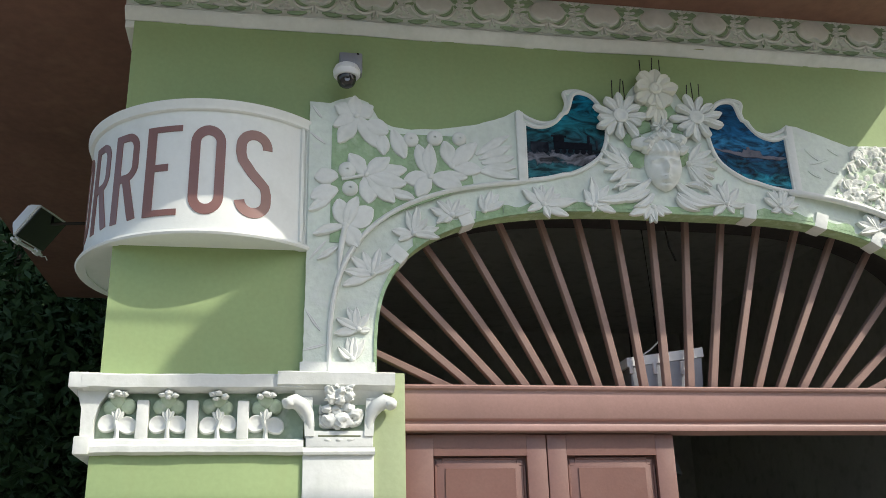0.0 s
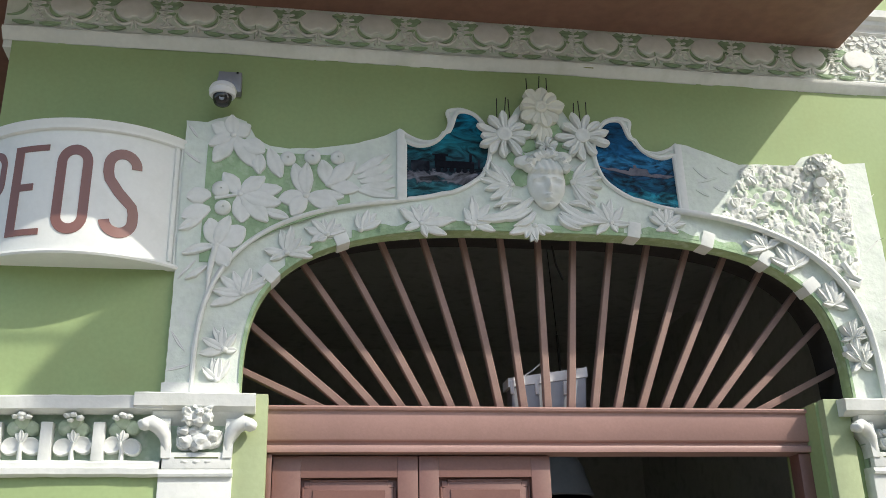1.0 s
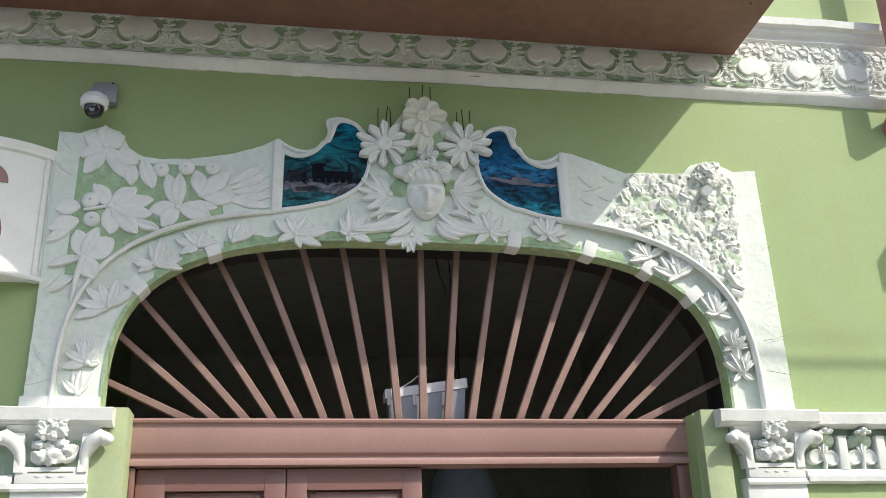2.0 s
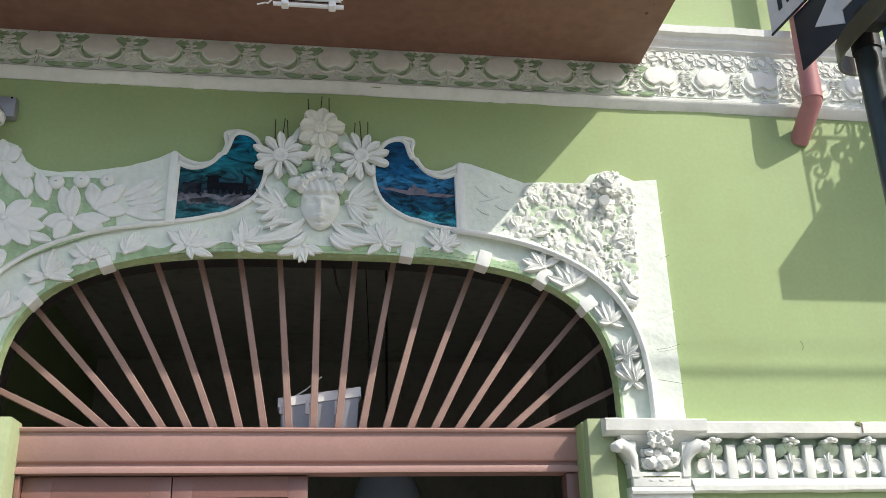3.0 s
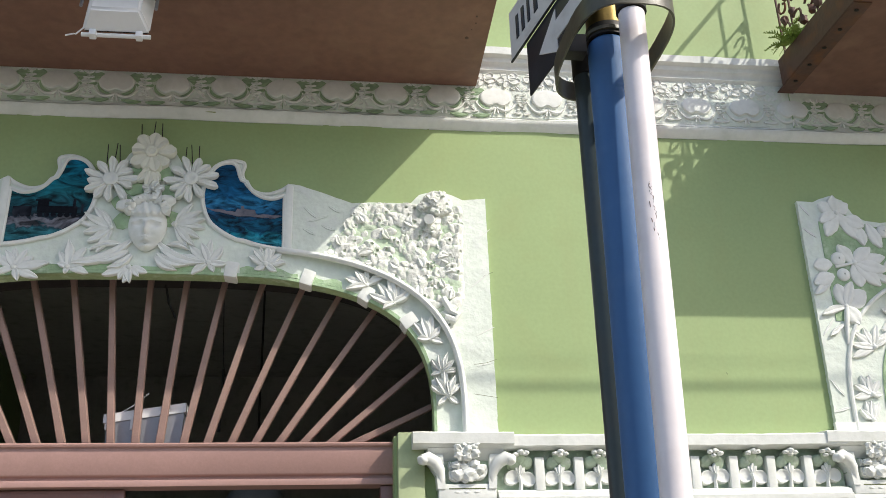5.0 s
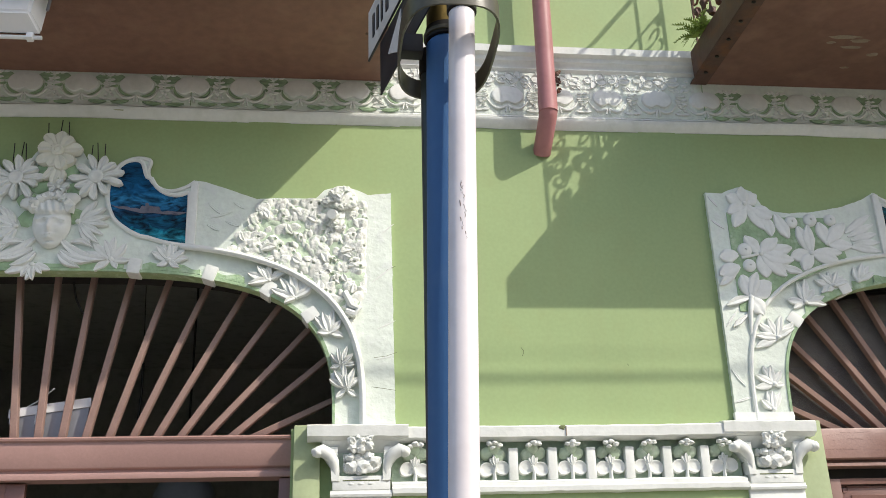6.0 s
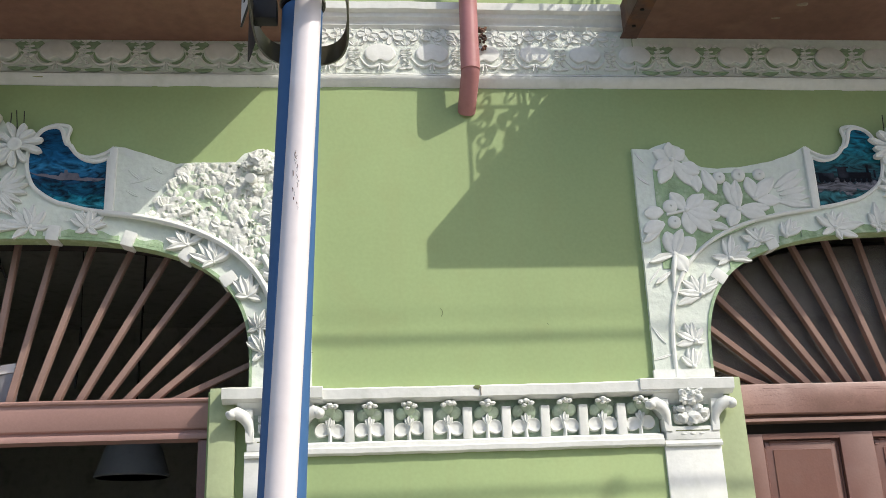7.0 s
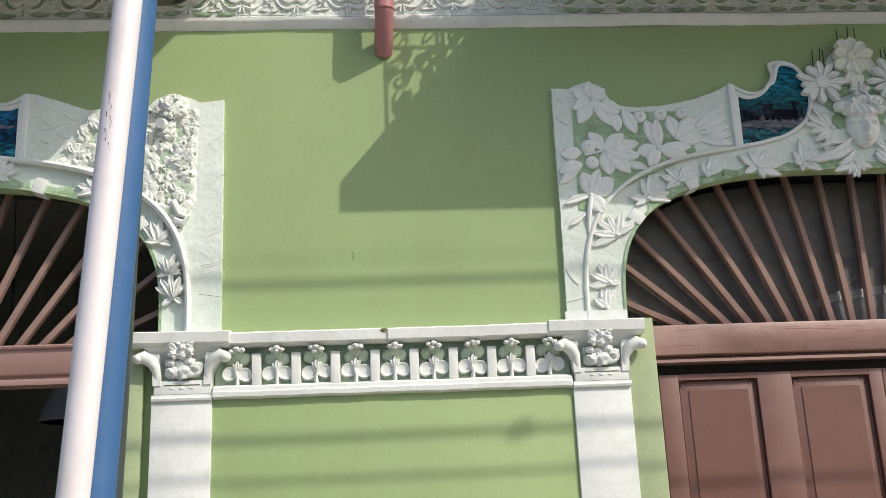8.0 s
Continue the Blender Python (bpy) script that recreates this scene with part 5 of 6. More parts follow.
box(bm, -0.945, -0.88, 4.426, 9.0, 2.352, 2.43, 0.008)
box(bm, -0.915, -0.88, 4.50, 9.0, 2.43, 2.632)
tagged(mesh_object("frieze_return", bm, WHITE), "white plaster band returning along the side wall", "moulding", kind="structure")
bm = B()
box(bm, 4.617, 4.621, 4.399, 4.412, 2.64, 2.69)
tagged(mesh_object("slab_joint", bm, FLAKE), "rusty joint in the white frieze slab", "joint", kind="structure")
bm = B()
blob(bm, 4.60, 4.404, 2.683, 0.018, 0.006, 0.012, 0.6, 2)
tagged(mesh_object("slab_stain", bm, STAINSHADE), "dark stain on the white frieze slab", "stain", kind="structure")


# ---- fanlights: radiating iron bars ----
def fan_grille():
    e = empty("fan_grille", "brown painted iron fan grille in an arched opening", "grille", AXIS, 4.69, SPRING, "fan grilles")
    lean = (0.3, 4.9, 10.3, 15.7, 21.8, 27.6, 34.2, 41.9, 49.4, 64.7)
    foot = (0.0, 0.1245, 0.248, 0.371, 0.498, 0.623, 0.750, 0.882, 1.030, 1.178)
    for i in range(19):
        k = abs(i - 9)
        a = radians(lean[k]) * (1 if i >= 9 else -1)
        d = Vector((math.sin(a), math.cos(a)))
        x = 1.844 + (foot[k] if i >= 9 else -foot[k]) - d.x / d.y * 0.022
        q = 0.05
        while True:
            px, pz = x + d.x * q, 2.715 + d.y * q
            if px < 0.345 or px > 3.40 or pz > ring_y(px) + 0.02 or q > 1.3:
                break
            q += 0.01
        q += 0.085
        s = Vector((d.y, -d.x))
        bm = B()
        c = []
        for y in (4.715, 4.757):
            for along, side, hw in ((-0.02, -1, 0.0192), (-0.02, 1, 0.0192), (q, 1, 0.0146), (q, -1, 0.0146)):
                c.append(bm.verts.new((x + d.x * along + s.x * hw * side, y, 2.71 + d.y * along + s.y * hw * side)))
        for f in ((0, 1, 2, 3), (7, 6, 5, 4), (0, 4, 5, 1), (1, 5, 6, 2), (2, 6, 7, 3), (3, 7, 4, 0)):
            bm.faces.new([c[k] for k in f])
        bmesh.ops.bevel(bm, geom=list(bm.edges), offset=0.003, segments=1, affect="EDGES")
        part("bar", bm, IRONBROWN, e, smooth=20)
    # Added ring covers the green reveal; the reveal's shade is in its colour.
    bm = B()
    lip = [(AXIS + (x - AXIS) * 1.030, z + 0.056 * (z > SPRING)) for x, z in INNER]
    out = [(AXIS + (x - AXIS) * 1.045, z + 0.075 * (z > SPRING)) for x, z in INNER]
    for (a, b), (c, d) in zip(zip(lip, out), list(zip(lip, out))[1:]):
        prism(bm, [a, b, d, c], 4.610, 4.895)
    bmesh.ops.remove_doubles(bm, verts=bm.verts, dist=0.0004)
    part("arch_frame", bm, SHADEWOOD, e, "arched ring coloured dark for the shaded reveal")
    part("sill_bar", box(B(), 0.47, 3.17, 4.705, 4.765, 2.690, 2.712, 0.003), IRONBROWN, e)
    return e


grille = fan_grille()


def repaint(thing, old, new_one):
    """Give one copy a paint of its own."""
    for o in thing.children_recursive:
        if o.data.materials[0] == old:
            o.data = o.data.copy()
            o.data.materials[0] = new_one


second = copy_thing(grille, pose(AXIS + BAY, 4.69, SPRING))
repaint(second, IRONBROWN, IRONDARK)
tagged(second, "dark brown iron fan grille before dusty glass")
bm = B()
prism(bm, [(BAY + AXIS + (x - AXIS) * 0.99, z) for x, z in INNER], 4.770, 4.776)
pane = tagged(mesh_object("fanlight_glass", bm, GLASS), "dusty glass pane behind the fan grille", "window glass", kind="structure")
pane.visible_shadow = False


# ---- door heads and doors ----
MOULDED = [(4.74, 2.705), (4.618, 2.700), (4.612, 2.692), (4.616, 2.682), (4.632, 2.676), (4.632, 2.545), (4.638, 2.538), (4.654, 2.534), (4.654, 2.520), (4.630, 2.514), (4.626, 2.505), (4.630, 2.484), (4.74, 2.478)]
PLAIN = [(4.74, 2.705), (4.622, 2.702), (4.618, 2.694), (4.618, 2.536), (4.624, 2.530), (4.668, 2.528), (4.668, 2.512), (4.632, 2.509), (4.630, 2.492), (4.74, 2.490)]


def door_head(section, wood, posts, label, at, post_y, near):
    """A transom beam of the given section and the posts under it."""
    e = empty("transom", label, "door frame", at + AXIS, 4.62, 0.02, "door frames")
    part("beam", run_x(B(), section, at + 0.466, at + 3.194, 0.0015, 0.3), wood, e)
    for x0, x1 in ((0.466, near), (3.115, 3.194)):
        part("frame_post", box(B(), at + x0, at + x1, post_y, 4.745, 0.02, 2.478, 0.004), posts, e)
    return e


door_head(MOULDED, PINKBROWN, BROWN, "brown painted wooden transom beam and posts of the doorway", 0.0, 4.648, 0.490)
second = door_head(PLAIN, BEAMBROWN, DARKBROWN, "dark brown grained wooden transom beam and posts", BAY, 4.680, 0.525)


def door_leaf(w, z1, paint_, panels, rail=0.10):
    """A leaf with raised panels between plain stiles, hinge edge at x = 0, face at y = 0; panels as stretches of x."""
    e = empty("door_leaf", "brown painted panelled wooden door leaf, closed", "door", 0, 0, 0.03, "door leaves")
    z0 = 0.03
    zr = z1 - rail
    edges = [0.002] + [q for p in panels for q in p] + [w - 0.002]
    for x0, x1 in zip(edges[::2], edges[1::2]):
        part("stile", box(B(), x0, x1, 0, 0.042, z0, z1, 0.004), paint_, e)
    for (a, b), (x0, x1) in itertools.product(((z0, 0.20), (1.05, 1.20), (zr, z1)), panels):
        part("rail", box(B(), x0, x1, 0.0, 0.04, a, b), paint_, e)
    for (a, b), (x0, x1) in itertools.product(((0.20, 1.05), (1.20, zr)), panels):
        bm = B()
        rings = []
        for inset, y in ((0.0, 0.036), (0.016, 0.036), (0.017, 0.026), (0.056, 0.0165), (0.0575, 0.012), (0.061, 0.012)):
            rings.append([bm.verts.new((px, y, pz)) for px, pz in ((x0 + inset, a + inset), (x1 - inset, a + inset), (x1 - inset, b - inset), (x0 + inset, b - inset))])
        for u, v in zip(rings, rings[1:]):
            for k in range(4):
                bm.faces.new((u[k], u[(k + 1) % 4], v[(k + 1) % 4], v[k]))
        bm.faces.new(rings[-1])
        back = [bm.verts.new((v.co.x, 0.041, v.co.z)) for v in rings[0]]
        for k in range(4):
            bm.faces.new((rings[0][k], rings[0][(k + 1) % 4], back[(k + 1) % 4], back[k]))
        bm.faces.new(back[::-1])
        part("raised_panel", bm, paint_, e, smooth=20)
        bm = B()
        ym, zt = 0.026, b - 0.012
        tube(bm, [(x0 + 0.012, ym, a), (x0 + 0.012, ym, zt - 0.03), (x0 + 0.045, ym, zt - 0.03), (x0 + 0.045, ym, zt), (x1 - 0.045, ym, zt), (x1 - 0.045, ym, zt - 0.03), (x1 - 0.010, ym, zt - 0.03), (x1 - 0.010, ym, a)], 0.006, 6)
        part("bead_moulding", bm, paint_, e)
    return e


# The strip's dark colour stands in for shade under the beam.
part("rebate", box(B(), BAY + 0.52, BAY + 3.12, 4.752, 4.775, 2.38, 2.500, 0.003), SHADEWOOD, second, "recessed strip over the leaf, coloured as the beam's shade")
rng = random.Random(12)
grain = empty("beam_grain", "fine weathered cracks along the grained wooden beam", "wood cracks", BAY + AXIS, 4.618, 2.6, kind="structure")
for k in range(46):
    x, z, l = BAY + rng.uniform(0.5, 3.0), rng.uniform(2.545, 2.69), rng.uniform(0.06, 0.30)
    part("crack", tube(B(), [(x, 4.6178, z), (x + l * 0.5, 4.6176, z + rng.uniform(-0.003, 0.003)), (x + l, 4.6178, z + rng.uniform(-0.004, 0.004))], rng.uniform(0.0002, 0.0005), 4), DARKBROWN, grain)
leaf = door_leaf(0.686, 2.475, BROWN, [(0.134, 0.586)])
leaf.location = (0.491, 4.685, 0.03)
middle = door_leaf(0.648, 2.475, BROWN, [(0.098, 0.550)])
middle.location = (1.178, 4.685, 0.03)
leaf2 = tagged(door_leaf(1.298, 2.430, DARKBROWN, [(0.112, 0.566), (0.764, 1.218)], 0.032), "dark brown panelled wooden door leaf with worn edges, closed")
leaf2.location = (BAY + 0.527, 4.685, 0.03)
copy_thing(leaf2, pose(BAY + 0.527 + 1.300, 4.690, 0.03))


# ---- curved sign round the corner ----
SO, SR, SZ0, SZ1 = Vector((-0.445, W + 0.465)), 0.645, 3.335, 3.985
A0, A1 = -46.4, -227.4


def on_drum(deg, z, r):
    return SO.x + r * math.cos(radians(deg)), SO.y + r * math.sin(radians(deg)), z


def drum_band(bm, prof, a0=A0, a1=A1, n=64):
    """A (radius offset, z) closed section swept round the sign's curve."""
    rings = []
    for i in range(n + 1):
        a = a0 + (a1 - a0) * i / n
        rings.append([bm.verts.new(on_drum(a, z, SR + r)) for r, z in prof])
    k = len(prof)
    for u, v in zip(rings, rings[1:]):
        for j in range(k):
            bm.faces.new((u[j], u[(j + 1) % k], v[(j + 1) % k], v[j]))
    bm.faces.new(rings[0][::-1])
    bm.faces.new(rings[-1])
    return bm


def stroke_letter(ch):
    """Condensed capitals, 1 high, as strokes: list of (points, closed, width)."""
    t, o = 0.110, 0.066

    def arc(cx, cz, rx, rz, a, b, n=12):
        return [(cx + rx * math.cos(radians(a + (b - a) * i / n)), cz + rz * math.sin(radians(a + (b - a) * i / n))) for i in range(n + 1)]
    w = 0.40
    if ch == "O":
        return [(arc(w / 2, 0.80, w / 2 - t / 2, 0.14, 0, 180) + arc(w / 2, 0.20, w / 2 - t / 2, 0.14, 180, 360), True, t)]
    if ch == "C":
        return [([(w - t / 2, 0.70)] + arc(w / 2, 0.80, w / 2 - t / 2, 0.14, 0, 180) + arc(w / 2, 0.20, w / 2 - t / 2, 0.14, 180, 360) + [(w - t / 2, 0.30)], False, t)]
    if ch == "E":
        return [([(t / 2, 0.0), (t / 2, 1.0)], False, t), ([(t / 2, 0.966), (w, 0.966)], False, o), ([(t / 2, 0.53), (w * 0.66, 0.53)], False, o + 0.01), ([(t / 2, 0.034), (w * 0.97, 0.034)], False, o)]
    if ch == "R":
        return [([(t / 2, 0.0), (t / 2, 1.0)], False, t), ([(t / 2, 0.955), (0.20, 0.955)] + arc(0.20, 0.82, 0.135, 0.135, 90, 0, 6) + [(0.335, 0.62)] + arc(0.20, 0.62, 0.135, 0.135, 0, -90, 6) + [(t / 2, 0.485)], False, o + 0.02), ([(0.20, 0.49), (0.34, 0.0)], False, t)]
    return [(arc(w / 2, 0.80, w / 2 - t / 2, 0.14, -5, 180) + [(t / 2, 0.72), (t / 2 + 0.02, 0.64), (w / 2 - 0.02, 0.50), (w - t / 2 - 0.02, 0.36), (w - t / 2, 0.28)] + arc(w / 2, 0.20, w / 2 - t / 2, 0.14, 0, -175), False, t)]


def letter(ch, deg, wdeg, z0, height):
    """A painted capital on the drum: deg its left edge's angle, wdeg its width in degrees."""
    bm = B()
    for pts, closed, width in stroke_letter(ch):
        P = [Vector(p) for p in pts]
        dense = []
        for a, b in zip(P, P[1:] + ([P[0]] if closed else [])):
            k = max(1, int((b - a).length / 0.06))
            dense += [a + (b - a) * i / k for i in range(k)]
        if not closed:
            dense.append(P[-1])
        rows = []
        n = len(dense)
        for i, p in enumerate(dense):
            a = dense[i - 1] if i or closed else p
            b = dense[(i + 1) % n] if i < n - 1 or closed else p
            d = (b - a).normalized()
            s = Vector((-d.y, d.x)) * width / 2
            row = []
            for q in (p - s, p + s):
                ang = deg + q.x / 0.40 * wdeg
                z = z0 + max(0.0, min(1.0, q.y)) * height
                row += [bm.verts.new(on_drum(ang, z, SR + 0.004)), bm.verts.new(on_drum(ang, z, SR - 0.002))]
            rows.append(row)
        pairs = list(zip(rows, rows[1:])) + ([(rows[-1], rows[0])] if closed else [])
        for u, v in pairs:
            for i, j in ((0, 2), (2, 3), (3, 1), (1, 0)):
                bm.faces.new((u[i], u[j], v[j], v[i]))
        if not closed:
            for r in (rows[0], rows[-1]):
                bm.faces.new((r[0], r[2], r[3], r[1]))
    return bm


def curved_sign():
    e = empty("curved_sign", "white curved sign with red-brown capitals round the building's corner", "sign", SO.x, SO.y, SZ0)
    part("drum", drum_band(B(), [(0, SZ0), (0, SZ1), (-0.02, SZ1), (-0.02, SZ0)]), SIGNWHITE, e)
    bm = drum_band(B(), [(0.012, SZ1 - 0.035), (0.018, SZ1 - 0.03), (0.018, SZ1 - 0.012), (0.03, SZ1), (0.03, SZ1 + 0.014), (0.012, SZ1 + 0.02), (-0.02, SZ1 + 0.02), (-0.02, SZ1 - 0.035)])
    part("top_rim", bm, SIGNWHITE, e)
    bm = drum_band(B(), [(0.028, SZ0 - 0.018), (0.034, SZ0 - 0.008), (0.028, SZ0 + 0.004), (0.0, SZ0 + 0.010), (-0.02, SZ0 + 0.010), (-0.02, SZ0 - 0.018)])
    part("bottom_rim", bm, SIGNWHITE, e)
    bm = B()
    ring = [bm.verts.new(on_drum(A0 + (A1 - A0) * i / 48, SZ0 - 0.012, SR + 0.02)) for i in range(49)]
    up = [bm.verts.new((v.co.x, v.co.y, SZ0 + 0.006)) for v in ring]
    bm.faces.new(ring)
    bm.faces.new(up[::-1])
    for i in range(49):
        bm.faces.new((ring[i], up[i], up[(i + 1) % 49], ring[(i + 1) % 49]))
    part("underside", bm, SIGNWHITE, e)
    for a0, z0, z1 in ((A0 - 1.5, SZ0, SZ1), (A0 - 4.2, SZ0 + 0.02, SZ1 - 0.035)):
        bm = drum_band(B(), [(0.014, z0), (0.014, z1), (-0.01, z1), (-0.01, z0)], a0 + 1.4, a0, 3)
        part("end_strip", bm, SIGNWHITE, e)
    for ch, a, w in (("S", -80.2, 15.6), ("O", -98.6, 14.2), ("E", -117.7, 15.2), ("R", -135.2, 14.2), ("R", -152.4, 14.2), ("O", -170.6, 14.4), ("C", -188.6, 14.4)):
        part("letter", letter(ch, a, w, 3.418, 0.455), LETTER, e, "red-brown painted capital letter")
    return e


curved_sign()


# ---- balconies overhead ----
def balcony_slab(bm, x0, x1, y0, y1, z0=4.817):
    box(bm, x0, x1, y0, y1, z0, 5.04, 0.006)


bal = empty("corner_balcony", "dark brown concrete balcony slab wrapping the corner", "balcony", 0.0, 4.46, 4.817)
bm = B()
balcony_slab(bm, -2.45, 3.69, 3.435, 4.498)
for v in bm.verts:
    if v.co.x > 3:
        v.co.x -= 0.025 * (4.498 - v.co.y)
part("slab", bm, SOFFIT, bal)
bm = B()
balcony_slab(bm, -2.45, XL - 0.05, 4.50, 10.4)
part("side_slab", bm, SOFFIT, bal)
for x, y, s in ((3.56, 4.0, 0.012), (3.59, 3.86, 0.006), (3.585, 3.80, 0.007), (3.575, 3.92, 0.005)):
    part("rust_spot", blob(B(), x, y, 4.817, s, s * 1.4, 0.003, 0.4, x, 1), RUST, bal)

bal2 = empty("iron_balcony", "dark brown balcony with a rusty iron edge and wrought railing", "balcony", 8.0, 4.46, 4.868)
bm = B()
balcony_slab(bm, 5.66, 10.6, 3.49, 4.498, 4.868)
part("slab", bm, SOFFIT, bal2)
bm = B()
box(bm, 5.610, 5.658, 3.492, 4.41, 4.866, 5.045, 0.004)
box(bm, 5.615, 5.72, 3.56, 4.49, 4.860, 4.867)
part("edge_angle", bm, RUST, bal2, "rusty iron angle along the slab's edge")
for y in (3.62, 3.80, 3.98, 4.16, 4.34):
    part("rivet", blob(B(), 5.66, y, 4.855, 0.016, 0.012, 0.008, 0.3, y, 1), BLACKIRON, bal2)
for x, y, rx, ry in ((6.36, 3.93, 0.10, 0.02), (6.30, 3.99, 0.03, 0.014), (6.47, 3.96, 0.06, 0.022), (6.45, 4.03, 0.07, 0.016), (6.62, 4.10, 0.035, 0.02), (6.52, 4.25, 0.03, 0.012), (6.85, 3.95, 0.05, 0.02)):
    part("flaked_patch", blob(B(), x, y, 4.868, rx, ry, 0.004, 0.6, x, 2), FLAKE, bal2, "flaked patch of bare plaster")


def scroll(cx, cz, r, turn, s):
    """Spiral of a wrought scroll in its plane: (along, z) points."""
    return [(cx + s * r * (1 - 0.075 * i) * math.cos(turn + i * 0.55), cz + r * (1 - 0.075 * i) * math.sin(turn + i * 0.55)) for i in range(11)]


def railing(along, fixed, a0, a1):
    """along: 'x' or 'y'; posts, rails and scrolls of flat iron."""
    def put(a, z):
        return (a, fixed, z) if along == "x" else (fixed, a, z)
    z0, z1 = 5.10, 5.93
    for z, r in ((z0, 0.010), (z1, 0.016), (z0 + 0.52, 0.008)):
        part("rail", tube(B(), [put(a0, z), put(a1, z)], r, 6), RUST, bal2)
    n = max(2, round((a1 - a0) / 0.155))
    for i in range(n + 1):
        a = a0 + (a1 - a0) * i / n
        if i % 2 == 0 or i == n:
            part("baluster", tube(B(), [put(a, 5.04), put(a, z1)], 0.0085, 6), RUST, bal2)
        if i < n:
            m = a + (a1 - a0) / n / 2
            for cz, s, turn in ((z0 + 0.12, 1, 0.5), (z0 + 0.30, -1, 2.2), (z0 + 0.42, 1, 3.6)):
                part("scroll", tube(B(), [put(*p) for p in scroll(m, cz, 0.062, turn, s)], 0.008, 5), RUST, bal2)
            for k in range(4):
                c = put(m + 0.055 * math.sin(k * 2.4 + i * 1.7), z0 + 0.06 + 0.14 * k)
                part("iron_leaf", blob(B(), *c, 0.024, 0.024, 0.034, 0.6, k + i, 2), RUST, bal2)


railing("y", 5.665, 3.68, 4.40)
railing("x", 3.68, 5.665, 10.5)


def fern():
    e = empty("fern", "yellow-green fern growing at the balcony's edge", "plant", 5.62, 4.20, 5.04)
    rng = random.Random(9)
    for k in range(26):
        a = rng.uniform(0, 6.28)
        l = rng.uniform(0.10, 0.22)
        bm = B()
        base = Vector((5.60 + rng.uniform(-0.03, 0.03), 4.18 + rng.uniform(-0.07, 0.07), 5.05))
        d = Vector((math.cos(a) * 0.6 - 0.35, math.sin(a) * 0.6, rng.uniform(0.3, 1.1))).normalized()
        path = [base + d * l * q + Vector((0, 0, -0.10 * q * q)) for q in (0, 0.25, 0.5, 0.75, 1.0)]
        tube(bm, path, [0.003, 0.003, 0.0025, 0.002, 0.001], 4)
        side = d.cross(Vector((0, 0, 1))).normalized()
        for i in range(1, 10):
            q = i / 10
            c = path[0].lerp(path[2], q * 2) if q < 0.5 else path[2].lerp(path[4], q * 2 - 1)
            for s in (-1, 1):
                t = c + side * s * 0.032 * (1.1 - q) + d * 0.012
                u = side * 0.0 + d * 0.007
                bm.faces.new([bm.verts.new(p) for p in (c - u, t - u * 0.3, t + u * 0.6, c + u)])
        part("frond", bm, FERN, e)
    return e


fern()


# ---- downpipe ----
pipe = empty("downpipe", "pink painted round downpipe ending in an elbow at the wall", "downpipe", 4.64, 4.40, 4.36)
part("pipe", tube(B(), [(4.665, 4.338, 9.9), (4.655, 4.340, 5.3), (4.648, 4.342, 4.70), (4.646, 4.344, 4.555)], 0.055, 18), PINKPIPE, pipe)
part("collar", tube(B(), [(4.648, 4.342, 4.685), (4.646, 4.344, 4.548)], 0.0575, 18), PINKPIPE, pipe)
part("elbow", tube(B(), [(4.646, 4.344, 4.575), (4.646, 4.346, 4.536), (4.636, 4.545, 4.376)], 0.055, 18), PINKPIPE, pipe)
bm = B()
rng = random.Random(3)
for k in range(40):
    blob(bm, 4.735 + rng.uniform(-0.015, 0.035), 4.47 + rng.uniform(-0.01, 0.01), 4.83 + rng.uniform(-0.07, 0.08), 0.010, 0.008, 0.012, 0.5, k, 1)
tagged(mesh_object("moss_patch", bm, RUST), "reddish dried moss on the cornice beside the pipe", "moss", kind="stuff")


# ---- security camera and floodlights ----
def security_camera():
    e = empty("security_camera", "white dome security camera on a grey wall bracket", "security camera", 0.20, 4.50, 4.12)
    part("bracket", box(B(), 0.150, 0.268, 4.47, W, 4.275, 4.392, 0.008), GREYMETAL, e)
    part("arm", box(B(), 0.155, 0.222, 4.375, 4.48, 4.262, 4.30, 0.006), GREYMETAL, e)
    part("screw", lathe(B(), [(0.006, 0.0), (0.006, -0.004)], 0.245, 4.474, 4.385, "y", 8), DARKPLASTIC, e)
    part("housing", lathe(B(), [(0.015, 0.072), (0.042, 0.069), (0.058, 0.058), (0.067, 0.040), (0.069, 0.030), (0.0655, 0.028), (0.066, 0.010), (0.058, 0.0)], 0.183, 4.40, 4.202, "z", 28), PLASTIC, e)
    part("dome", lathe(B(), [(0.048, 0.0), (0.046, -0.020), (0.037, -0.040), (0.021, -0.051), (0.002, -0.054)], 0.183, 4.40, 4.201, "z", 24), DARKPLASTIC, e, "smoked dark camera dome")
    part("lens_ring", lathe(B(), [(0.009, 0.0), (0.013, 0.0), (0.013, -0.005), (0.009, -0.005)], 0.183, 4.362, 4.173, "y", 14), GREYMETAL, e)
    return e


security_camera()


